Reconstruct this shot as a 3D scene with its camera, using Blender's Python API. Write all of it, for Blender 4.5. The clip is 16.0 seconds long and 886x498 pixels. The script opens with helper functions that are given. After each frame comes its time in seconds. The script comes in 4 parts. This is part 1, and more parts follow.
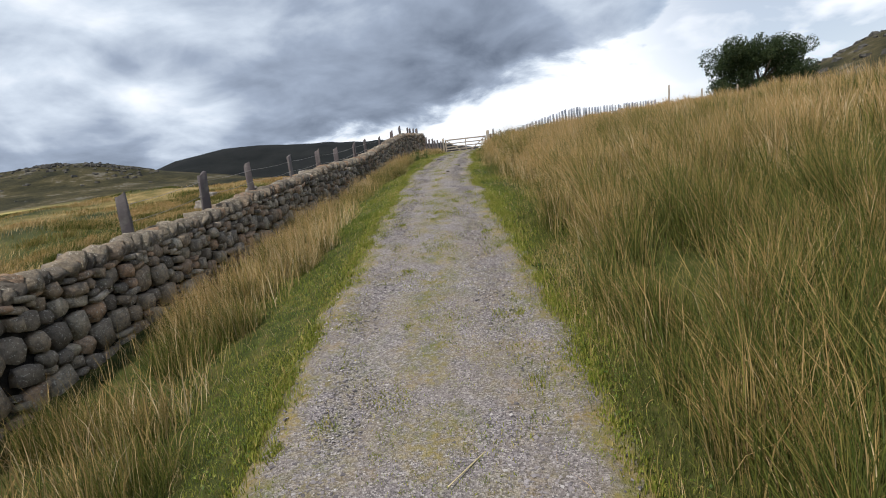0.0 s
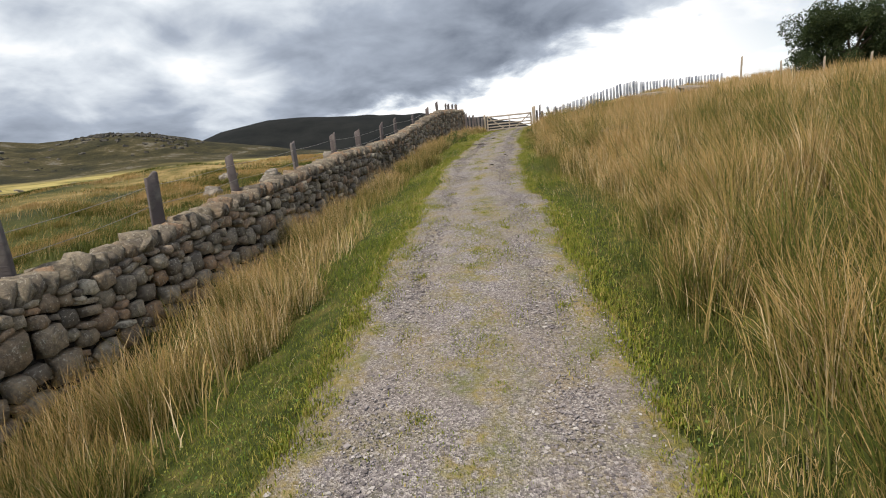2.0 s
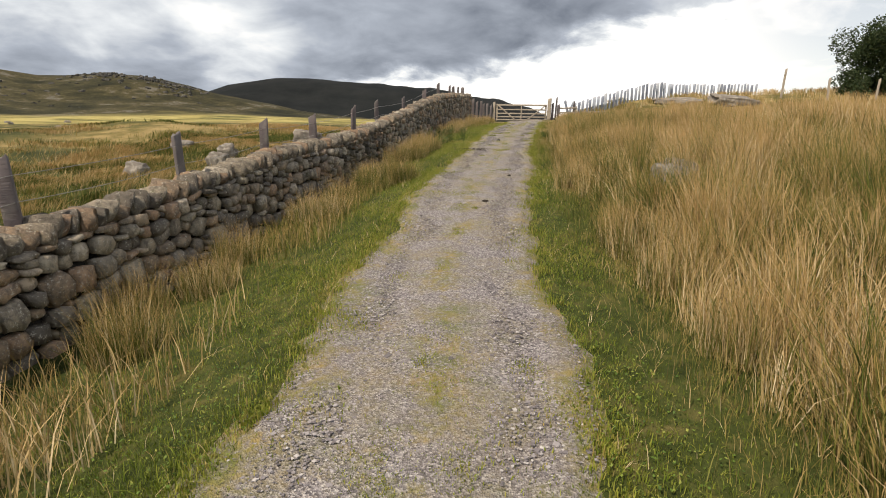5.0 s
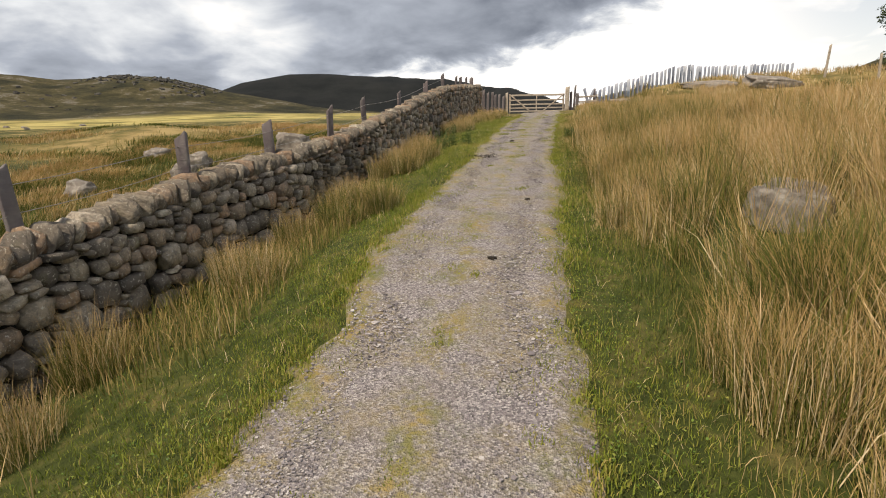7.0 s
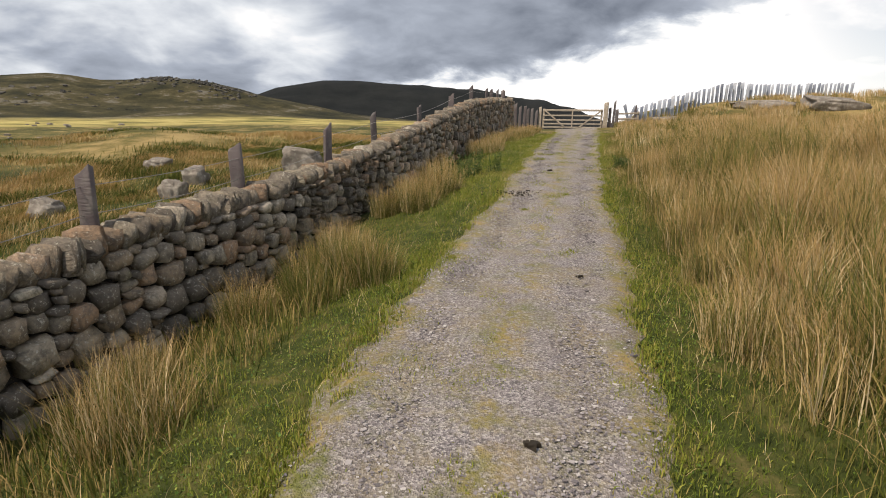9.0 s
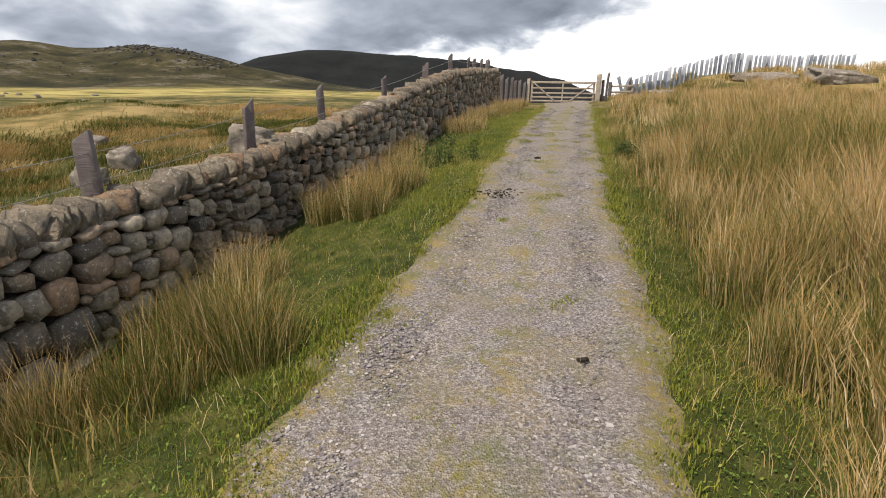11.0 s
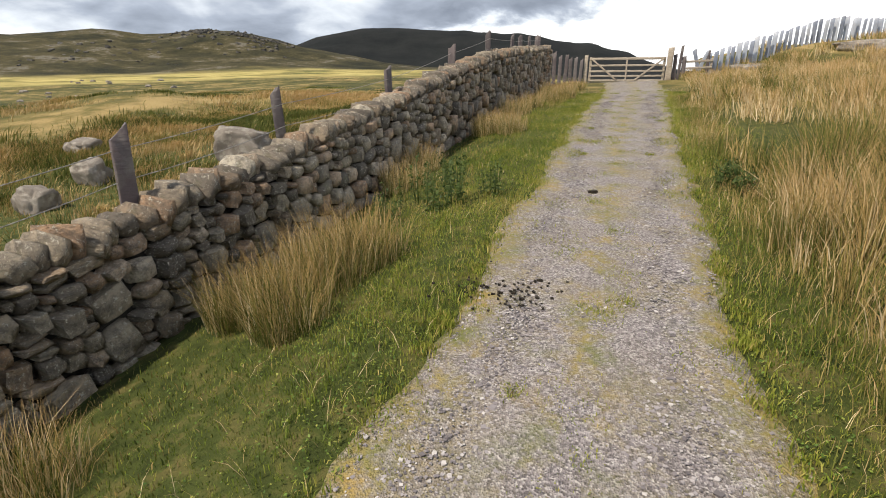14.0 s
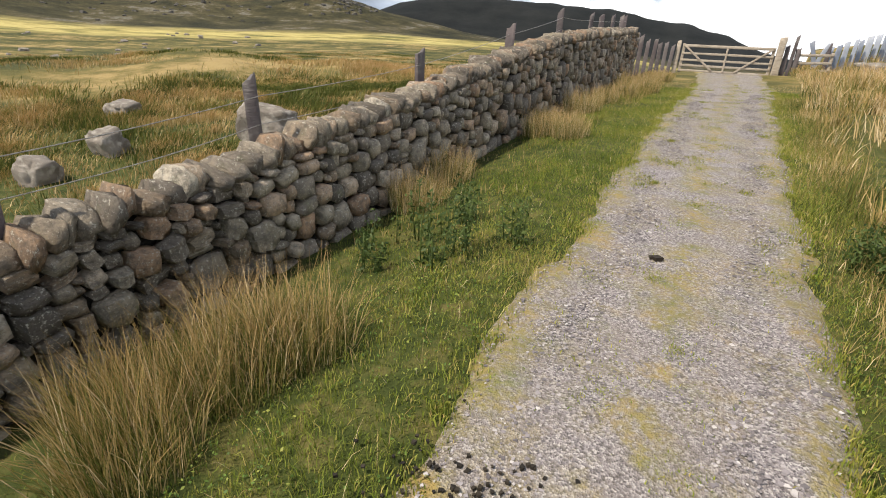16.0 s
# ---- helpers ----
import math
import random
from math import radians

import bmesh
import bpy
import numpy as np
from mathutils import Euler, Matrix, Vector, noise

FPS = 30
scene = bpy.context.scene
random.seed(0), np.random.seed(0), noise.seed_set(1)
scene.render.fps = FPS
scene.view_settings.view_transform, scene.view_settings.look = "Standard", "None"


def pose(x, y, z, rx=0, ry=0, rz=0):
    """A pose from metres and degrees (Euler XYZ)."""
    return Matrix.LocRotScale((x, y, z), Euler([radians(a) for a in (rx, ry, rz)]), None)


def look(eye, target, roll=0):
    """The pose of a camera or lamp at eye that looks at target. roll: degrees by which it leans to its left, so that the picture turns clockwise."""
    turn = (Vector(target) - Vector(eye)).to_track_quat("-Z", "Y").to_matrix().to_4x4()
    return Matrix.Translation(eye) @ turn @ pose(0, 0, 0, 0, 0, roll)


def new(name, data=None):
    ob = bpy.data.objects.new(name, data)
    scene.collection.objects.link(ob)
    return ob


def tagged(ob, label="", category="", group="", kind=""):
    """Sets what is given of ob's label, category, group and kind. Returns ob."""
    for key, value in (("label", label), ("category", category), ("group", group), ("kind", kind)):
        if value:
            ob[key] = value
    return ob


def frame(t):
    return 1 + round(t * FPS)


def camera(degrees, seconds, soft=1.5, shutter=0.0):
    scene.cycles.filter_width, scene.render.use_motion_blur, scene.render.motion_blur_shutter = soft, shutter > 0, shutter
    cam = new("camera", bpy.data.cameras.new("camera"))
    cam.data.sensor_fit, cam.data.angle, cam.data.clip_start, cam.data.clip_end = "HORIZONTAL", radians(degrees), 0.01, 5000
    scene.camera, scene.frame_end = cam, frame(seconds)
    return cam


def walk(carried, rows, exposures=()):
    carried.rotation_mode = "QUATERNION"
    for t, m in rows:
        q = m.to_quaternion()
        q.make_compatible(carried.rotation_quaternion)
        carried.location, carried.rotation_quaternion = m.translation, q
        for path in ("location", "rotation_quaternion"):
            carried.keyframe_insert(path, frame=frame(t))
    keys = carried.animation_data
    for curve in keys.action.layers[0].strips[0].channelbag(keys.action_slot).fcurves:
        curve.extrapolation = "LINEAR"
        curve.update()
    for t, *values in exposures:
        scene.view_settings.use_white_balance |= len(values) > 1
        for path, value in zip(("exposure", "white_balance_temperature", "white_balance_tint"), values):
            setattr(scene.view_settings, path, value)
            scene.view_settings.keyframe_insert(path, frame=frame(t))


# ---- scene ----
cam = camera(83.4, 16.0, soft=1.0)
PATH = [
    (0, (0.175, -0.125, 1.731), (0.121, 1.855, 1.448), -6.0),
    (0.5, (0.096, 0.664, 1.799), (0.014, 2.63, 1.445), -4.6),
    (1, (0.096, 1.422, 1.905), (-0.07, 3.376, 1.512), -6.2),
    (1.5, (0.035, 1.987, 2.058), (-0.15, 3.949, 1.718), -4.3),
    (2, (0.116, 2.658, 2.151), (-0.094, 4.613, 1.784), -5.1),
    (2.5, (0.104, 3.317, 2.207), (-0.124, 5.262, 1.804), -5.5),
    (3, (0.105, 3.999, 2.296), (-0.144, 5.929, 1.834), -4.0),
    (3.5, (0.112, 4.626, 2.492), (-0.141, 6.553, 2.022), -1.4),
    (4, (0.142, 5.14, 2.629), (-0.075, 7.087, 2.226), 1.1),
    (4.2, (0.182, 5.387, 2.677), (-0.017, 7.336, 2.271), 1.7),
    (6.3, (0.314, 8.216, 2.839), (0.104, 10.134, 2.313), -0.2),
    (6.5, (0.299, 8.457, 2.895), (0.083, 10.377, 2.379), -0.4),
    (7, (0.295, 9.054, 2.986), (0.034, 10.977, 2.502), -0.5),
    (7.5, (0.274, 9.571, 3.06), (-0.077, 11.486, 2.601), -0.5),
    (8, (0.164, 10.122, 3.099), (-0.267, 12.027, 2.667), 1.0),
    (8.5, (0.146, 10.609, 3.213), (-0.298, 12.509, 2.772), 2.2),
    (9, (0.109, 11.123, 3.253), (-0.25, 13.038, 2.802), 1.3),
    (9.2, (0.09, 11.321, 3.317), (-0.251, 13.234, 2.841), 1.1),
    (11.3, (0.171, 13.273, 3.375), (-0.134, 15.167, 2.81), 1.5),
    (11.5, (0.197, 13.475, 3.393), (-0.127, 15.362, 2.816), 1.3),
    (12, (0.166, 13.935, 3.456), (-0.147, 15.818, 2.859), 1.6),
    (12.5, (0.21, 14.313, 3.521), (-0.132, 16.187, 2.911), 0.9),
    (13, (0.268, 14.772, 3.551), (-0.123, 16.634, 2.936), -0.3),
    (13.5, (0.222, 15.251, 3.622), (-0.221, 17.1, 3.003), -0.3),
    (14, (0.171, 15.74, 3.695), (-0.335, 17.567, 3.058), 0.2),
    (14.5, (0.152, 16.169, 3.744), (-0.418, 17.975, 3.103), 0.7),
    (15, (0.131, 16.554, 3.819), (-0.545, 18.309, 3.139), 1.0),
    (15.5, (0.182, 16.903, 3.905), (-0.563, 18.615, 3.187), 1.4),
    (16, (0.184, 17.362, 3.924), (-0.535, 19.076, 3.184), 3.8),
]
walk(cam, [(t, look(eye, target, roll)) for t, eye, target, roll in PATH],
     exposures=[(0.0, -0.22, 6250, 10), (0.7, -0.37, 6400, 10), (1.5, -0.15, 6650, 10), (3.5, -0.03, 7000, 10), (7.0, -0.03, 7250, 12), (9.0, -0.10, 7000, 12), (11.5, 0.03, 6950, 12), (14.5, 0.2, 6750, 10), (16.0, 0.33, 6700, 10)])

# ---------------- world, sun ----------------
SUN_AZ, SUN_EL = radians(-138), radians(53)    # from behind, over the left shoulder, clockwise from +y
world = bpy.data.worlds.new("sky")
scene.world = world
world.use_nodes = True
WN, WL = world.node_tree.nodes, world.node_tree.links
WN.clear()


def wnode(kind, **kw):
    n = WN.new(kind)
    for k, v in kw.items():
        n.inputs[k.replace("_", " ")].default_value = v
    return n


def wmath(op, a, b=None):
    n = WN.new("ShaderNodeMath")
    n.operation = op
    for i, v in enumerate((a, b)):
        if v is None:
            continue
        if isinstance(v, (int, float)):
            n.inputs[i].default_value = v
        else:
            WL.new(v, n.inputs[i])
    return n.outputs[0]


def wramp(fac, stops):
    n = WN.new("ShaderNodeValToRGB")
    els = n.color_ramp.elements
    while len(els) < len(stops):
        els.new(0.5)
    for e, (p, c) in zip(els, stops):
        e.position, e.color = p, (*c, 1)
    WL.new(fac, n.inputs[0])
    return n.outputs[0]


def wmix(fac, a, b):
    n = WN.new("ShaderNodeMix")
    n.data_type = "RGBA"
    for s, v in zip((n.inputs[0], n.inputs[6], n.inputs[7]), (fac, a, b)):
        if isinstance(v, (int, float)):
            s.default_value = v
        elif isinstance(v, tuple):
            s.default_value = (*v, 1)
        else:
            WL.new(v, s)
    return n.outputs[2]


sky = WN.new("ShaderNodeTexSky")
sky.sky_type = "NISHITA"
sky.sun_disc = False
sky.sun_elevation, sky.sun_rotation = SUN_EL, SUN_AZ
sky_scaled = WN.new("ShaderNodeVectorMath")
sky_scaled.operation = "SCALE"
sky_scaled.inputs["Scale"].default_value = 0.11
WL.new(sky.outputs[0], sky_scaled.inputs[0])

coord = WN.new("ShaderNodeTexCoord")
sep = WN.new("ShaderNodeSeparateXYZ")
WL.new(coord.outputs["Generated"], sep.inputs[0])
dx, dy, dz = sep.outputs
up = wmath("ADD", wmath("MAXIMUM", dz, 0.0), 0.30)
comb = WN.new("ShaderNodeCombineXYZ")
WL.new(wmath("DIVIDE", dx, up), comb.inputs[0])
WL.new(wmath("DIVIDE", dy, up), comb.inputs[1])


def wnoise(scale, detail, rough, shift):
    m = WN.new("ShaderNodeMapping")
    m.inputs["Location"].default_value = shift
    WL.new(comb.outputs[0], m.inputs[0])
    n = wnode("ShaderNodeTexNoise", Scale=scale, Detail=detail, Roughness=rough, Distortion=0.35)
    WL.new(m.outputs[0], n.inputs[0])
    return n.outputs["Fac"]


def lobe(az, el, width):
    """1 towards a direction, falling to 0 at width degrees from it."""
    v = WN.new("ShaderNodeVectorMath")
    v.operation = "DOT_PRODUCT"
    WL.new(coord.outputs["Generated"], v.inputs[0])
    a, e = radians(az), radians(el)
    v.inputs[1].default_value = (math.sin(a) * math.cos(e), math.cos(a) * math.cos(e), math.sin(e))
    r = WN.new("ShaderNodeMapRange")
    r.interpolation_type = "SMOOTHSTEP"
    r.inputs["From Min"].default_value = math.cos(radians(width))
    r.inputs["From Max"].default_value = 1.0
    WL.new(v.outputs["Value"], r.inputs[0])
    return r.outputs[0]


big = wnoise(1.15, 7, 0.5, (3.1, 1.7, 0.0))
fine = wnoise(3.0, 6, 0.52, (7.7, 0.4, 2.0))
thick = wmath("ADD", wmath("MULTIPLY", big, 0.85), wmath("SUBTRACT", wmath("MULTIPLY", fine, 0.5), 0.14))
thick = wmath("ADD", thick, wmath("MULTIPLY", lobe(5, 21, 26), 0.10))
thick = wmath("ADD", thick, wmath("MULTIPLY", lobe(-28, 18, 24), 0.13))
# unseen thicker cloud above the view, added to cut the sky's fill light
overhead_dim = WN.new("ShaderNodeMapRange")
overhead_dim.interpolation_type = "SMOOTHSTEP"
overhead_dim.inputs["From Min"].default_value, overhead_dim.inputs["From Max"].default_value = 0.50, 0.80
WL.new(dz, overhead_dim.inputs[0])
thick = wmath("ADD", thick, wmath("MULTIPLY", overhead_dim.outputs[0], 0.26))
# bright gap under the cloud deck, rising to the right
line = wmath("ADD", wmath("MULTIPLY", dx, 0.21), 0.125)
line = wmath("ADD", line, wmath("MULTIPLY", wmath("MAXIMUM", wmath("SUBTRACT", dx, 0.36), 0.0), 1.3))
over = wmath("ADD", wmath("SUBTRACT", dz, line), wmath("MULTIPLY", wmath("SUBTRACT", wnoise(2.2, 8, 0.6, (1.2, 5.0, 0.0)), 0.5), 0.22))
gap = WN.new("ShaderNodeMapRange")
gap.interpolation_type = "SMOOTHSTEP"
gap.inputs["From Min"].default_value, gap.inputs["From Max"].default_value = 0.035, -0.03
WL.new(over, gap.inputs[0])
ahead = WN.new("ShaderNodeMapRange")
ahead.inputs["From Min"].default_value, ahead.inputs["From Max"].default_value = -0.1, 0.3
WL.new(dy, ahead.inputs[0])
thick = wmath("SUBTRACT", thick, wmath("MULTIPLY", wmath("MULTIPLY", gap.outputs[0], ahead.outputs[0]), 0.36))
thick = wmath("SUBTRACT", thick, wmath("MULTIPLY", lobe(-27, 8, 7), 0.13))
cloud = wramp(thick, [(0.36, (1.25, 1.27, 1.3)), (0.48, (0.82, 0.90, 1.0)), (0.62, (0.44, 0.51, 0.63)), (0.80, (0.20, 0.24, 0.315))])
blue = wmath("MULTIPLY", wmath("MULTIPLY", lobe(36, 15, 18), 0.6), wramp(fine, [(0.50, (1, 1, 1)), (0.68, (0, 0, 0))]))
colour = wmix(blue, cloud, sky_scaled.outputs[0])
bg = WN.new("ShaderNodeBackground")
bg.inputs["Strength"].default_value = 1.0
WL.new(colour, bg.inputs[0])
wout = WN.new("ShaderNodeOutputWorld")
WL.new(bg.outputs[0], wout.inputs[0])

sun = new("sun", bpy.data.lights.new("sun", "SUN"))
sun.data.energy, sun.data.angle, sun.data.color = 4.7, radians(3.0), (1.0, 0.90, 0.76)
sun.matrix_world = look((math.sin(SUN_AZ) * 50, math.cos(SUN_AZ) * 50, math.tan(SUN_EL) * 50), (0, 0, 0))


# ---------------- materials ----------------
class Mat:
    """A node material with a few shorthands."""

    def __init__(self, name, rough=0.85, metal=0.0, spec=0.3):
        self.m = bpy.data.materials.new(name)
        self.m.use_nodes = True
        self.t = self.m.node_tree
        self.b = self.t.nodes["Principled BSDF"]
        self.b.inputs["Roughness"].default_value = rough
        self.b.inputs["Metallic"].default_value = metal
        self.b.inputs["Specular IOR Level"].default_value = spec
        self.pos = self.t.nodes.new("ShaderNodeTexCoord").outputs["Object"]

    def link(self, a, b):
        if isinstance(a, (int, float)):
            b.default_value = a
        elif isinstance(a, tuple):
            b.default_value = (*a, 1) if len(a) == 3 else a
        else:
            self.t.links.new(a, b)

    def noise(self, scale, detail=4, rough=0.55, vec=None, stretch=None):
        n = self.t.nodes.new("ShaderNodeTexNoise")
        n.inputs["Scale"].default_value, n.inputs["Detail"].default_value, n.inputs["Roughness"].default_value = scale, detail, rough
        v = self.pos if vec is None else vec
        if stretch:
            mp = self.t.nodes.new("ShaderNodeMapping")
            mp.inputs["Scale"].default_value = stretch
            self.t.links.new(v, mp.inputs[0])
            v = mp.outputs[0]
        self.t.links.new(v, n.inputs[0])
        return n.outputs["Fac"]

    def voronoi(self, scale, out="Distance"):
        n = self.t.nodes.new("ShaderNodeTexVoronoi")
        n.inputs["Scale"].default_value = scale
        self.t.links.new(self.pos, n.inputs[0])
        return n.outputs[out]

    def ramp(self, fac, stops):
        n = self.t.nodes.new("ShaderNodeValToRGB")
        els = n.color_ramp.elements
        while len(els) < len(stops):
            els.new(0.5)
        for e, (p, c) in zip(els, stops):
            c = (c, c, c) if isinstance(c, (int, float)) else c
            e.position, e.color = p, (*c, 1)
        self.link(fac, n.inputs[0])
        return n.outputs[0]

    def mix(self, fac, a, b, mode="MIX"):
        n = self.t.nodes.new("ShaderNodeMix")
        n.data_type, n.blend_type = "RGBA", mode
        self.link(fac, n.inputs[0]), self.link(a, n.inputs[6]), self.link(b, n.inputs[7])
        return n.outputs[2]

    def math(self, op, a, b=0.0):
        n = self.t.nodes.new("ShaderNodeMath")
        n.operation = op
        self.link(a, n.inputs[0]), self.link(b, n.inputs[1])
        return n.outputs[0]

    def rand(self, island=False):
        if island:
            return self.t.nodes.new("ShaderNodeNewGeometry").outputs["Random Per Island"]
        return self.t.nodes.new("ShaderNodeObjectInfo").outputs["Random"]

    def uv(self):
        s = self.t.nodes.new("ShaderNodeSeparateXYZ")
        n = self.t.nodes.new("ShaderNodeUVMap")
        n.uv_map = "UVMap"
        self.t.links.new(n.outputs[0], s.inputs[0])
        return s.outputs[0], s.outputs[1]

    def xyz(self):
        s = self.t.nodes.new("ShaderNodeSeparateXYZ")
        self.t.links.new(self.pos, s.inputs[0])
        return s.outputs

    def color(self, c):
        self.link(c, self.b.inputs["Base Color"])
        return self

    def bump(self, height, strength=0.5, distance=0.02):
        n = self.t.nodes.new("ShaderNodeBump")
        n.inputs["Strength"].default_value, n.inputs["Distance"].default_value = strength, distance
        self.link(height, n.inputs["Height"])
        self.t.links.new(n.outputs[0], self.b.inputs["Normal"])
        return self

    def translucent(self, amount):
        """Thin leaves let part of the light through."""
        tr = self.t.nodes.new("ShaderNodeBsdfTranslucent")
        src = self.b.inputs["Base Color"].links[0].from_socket
        self.t.links.new(src, tr.inputs[0])
        mx = self.t.nodes.new("ShaderNodeMixShader")
        mx.inputs[0].default_value = amount
        self.t.links.new(self.b.outputs[0], mx.inputs[1])
        self.t.links.new(tr.outputs[0], mx.inputs[2])
        self.t.links.new(mx.outputs[0], self.t.nodes["Material Output"].inputs[0])
        return self


def stone_material(name, island):
    s = Mat(name, 0.85, spec=0.3)
    k = 1.0 if island else 0.22        # single stones carry their own scaled space
    r = s.rand(island)
    base = s.ramp(r, [(0.0, (0.12, 0.105, 0.09)), (0.25, (0.25, 0.215, 0.175)), (0.5, (0.39, 0.34, 0.265)), (0.72, (0.29, 0.22, 0.155)), (0.9, (0.41, 0.27, 0.175)), (1.0, (0.58, 0.53, 0.44))])
    base = s.mix(s.ramp(s.noise(12 * k, 8, 0.75), [(0.42, 0.0), (0.62, 0.78)]), base, (0.10, 0.09, 0.08))
    lichen = s.ramp(s.noise(34 * k, 4, 0.7), [(0.57, 0.0), (0.66, 0.75)])
    base = s.mix(lichen, base, (0.58, 0.56, 0.49))
    moss = s.ramp(s.noise(3.1 * k, 4, 0.6), [(0.62, 0.0), (0.74, 0.5)])
    base = s.mix(moss, base, (0.14, 0.15, 0.06))
    s.color(base).bump(s.noise(28 * k, 7, 0.65), 0.7, 0.03 if island else 0.12)
    return s.m


M_STONE = stone_material("field_stone", False)
M_STONES = stone_material("field_stone_joined", True)
# near-black: carries the shade between the dry stones in its colour
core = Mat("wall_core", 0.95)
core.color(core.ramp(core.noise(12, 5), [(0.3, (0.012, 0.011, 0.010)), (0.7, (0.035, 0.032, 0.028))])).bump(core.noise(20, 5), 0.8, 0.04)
M_GAP_SHADE = core.m

rock = Mat("boulder_rock", 0.9)
rock.color(rock.mix(rock.ramp(rock.noise(7, 6), [(0.5, 0.0), (0.68, 0.7)]), rock.ramp(rock.noise(2.5, 6), [(0.3, (0.13, 0.115, 0.10)), (0.7, (0.29, 0.26, 0.23))]), (0.42, 0.40, 0.36))).bump(rock.noise(18, 8, 0.7), 0.7, 0.05)
M_ROCK = rock.m
cg = Mat("crag_rock", 0.95)
cg.color(cg.ramp(cg.noise(.3, 6), [(0.3, (0.035, 0.034, 0.032)), (0.7, (0.13, 0.125, 0.115))])).bump(cg.noise(.8, 6), 0.8, 0.6)
M_CRAG = cg.m

slate = Mat("slate", 0.62, spec=0.4)
slate.color(slate.mix(slate.ramp(slate.noise(6, 5), [(0.5, 0.0), (0.75, 0.6)]), slate.ramp(slate.rand(), [(0.0, (0.075, 0.065, 0.07)), (0.6, (0.105, 0.085, 0.09)), (1.0, (0.13, 0.115, 0.12))]), (0.22, 0.21, 0.19))).bump(slate.noise(10, 6, 0.6, stretch=(1, 1, 6)), 0.5, 0.02)
M_SLATE = slate.m
bslate = Mat("blue_slate", 0.5, spec=0.5)
bslate.color(bslate.mix(bslate.ramp(bslate.noise(5, 5), [(0.45, 0.0), (0.75, 0.5)]), bslate.ramp(bslate.rand(), [(0.0, (0.16, 0.19, 0.26)), (0.6, (0.30, 0.34, 0.43)), (1.0, (0.48, 0.52, 0.60))]), (0.36, 0.36, 0.36))).bump(bslate.noise(10, 6, 0.6, stretch=(1, 1, 5)), 0.5, 0.02)
M_BSLATE = bslate.m

wood = Mat("weathered_wood", 0.85)
wood.color(wood.ramp(wood.noise(5, 6, 0.6, stretch=(1, 6, 6)), [(0.3, (0.24, 0.205, 0.17)), (0.6, (0.42, 0.37, 0.31)), (0.8, (0.52, 0.47, 0.40))])).bump(wood.noise(14, 5, 0.6, stretch=(1, 8, 8)), 0.5, 0.01)
M_WOOD = wood.m
wire = Mat("galvanised_wire", 0.5, 0.8)
wire.color(wire.ramp(wire.noise(30), [(0.3, (0.22, 0.21, 0.2)), (0.7, (0.42, 0.41, 0.4))]))
M_WIRE = wire.m

# gravel track: grey-mauve chippings with mossy and ochre patches
gr = Mat("gravel", 0.92, spec=0.25)
cell = gr.voronoi(105, "Color")
sepc = gr.t.nodes.new("ShaderNodeSeparateColor")
gr.t.links.new(cell, sepc.inputs[0])
chips = gr.ramp(sepc.outputs[0], [(0.0, (0.10, 0.092, 0.098)), (0.35, (0.20, 0.183, 0.195)), (0.7, (0.30, 0.277, 0.288)), (0.95, (0.46, 0.435, 0.43))])
sandy = gr.ramp(gr.noise(1.6, 6, 0.6), [(0.42, 0.0), (0.64, 0.35)])
chips = gr.mix(sandy, chips, (0.22, 0.185, 0.14))
moss_w = gr.math("MULTIPLY", gr.ramp(gr.noise(2.6, 7, 0.68), [(0.43, 0.0), (0.54, 0.9)]), gr.ramp(gr.noise(24, 4), [(0.36, 0.2), (0.58, 1.0)]))
moss_c = gr.ramp(gr.noise(3.7, 4), [(0.35, (0.14, 0.155, 0.04)), (0.55, (0.27, 0.22, 0.07)), (0.7, (0.33, 0.235, 0.075))])
tu_, tv_ = gr.uv()
moss_w = gr.math("MULTIPLY", moss_w, gr.ramp(tu_, [(0.08, 1.0), (0.2, 0.45), (0.36, 0.35), (0.5, 1.0), (0.62, 0.4), (0.82, 0.4), (0.93, 1.0)]))
fringe = gr.math("MULTIPLY", gr.ramp(tu_, [(0.0, 1.0), (0.15, 0.0), (0.86, 0.0), (1.0, 1.0)]), gr.ramp(gr.noise(16, 6, 0.7), [(0.42, 0.0), (0.6, 0.8)]))
chips = gr.mix(fringe, chips, gr.ramp(gr.noise(30, 4), [(0.3, (0.10, 0.10, 0.03)), (0.6, (0.24, 0.19, 0.07))]))
gr.color(gr.mix(moss_w, chips, moss_c)).bump(gr.math("ADD", gr.voronoi(105), gr.noise(60, 4)), 0.8, 0.012)
M_GRAVEL = gr.m
chip = Mat("chippings", 0.85, spec=0.3)
chip.color(chip.ramp(chip.rand(True), [(0.0, (0.11, 0.10, 0.107)), (0.4, (0.21, 0.192, 0.204)), (0.8, (0.32, 0.298, 0.31)), (1.0, (0.52, 0.495, 0.49))])).bump(chip.noise(80, 4), 0.4, 0.005)
M_CHIP = chip.m

# turf, moor and hills: one ground sheet, coloured in zones by distance and side
gd = Mat("moor_ground", 0.95, spec=0.15)
gx, gy, gz = gd.xyz()
turf = gd.ramp(gd.noise(5, 6, 0.65), [(0.3, (0.025, 0.035, 0.010)), (0.5, (0.055, 0.07, 0.018)), (0.7, (0.14, 0.12, 0.045))])
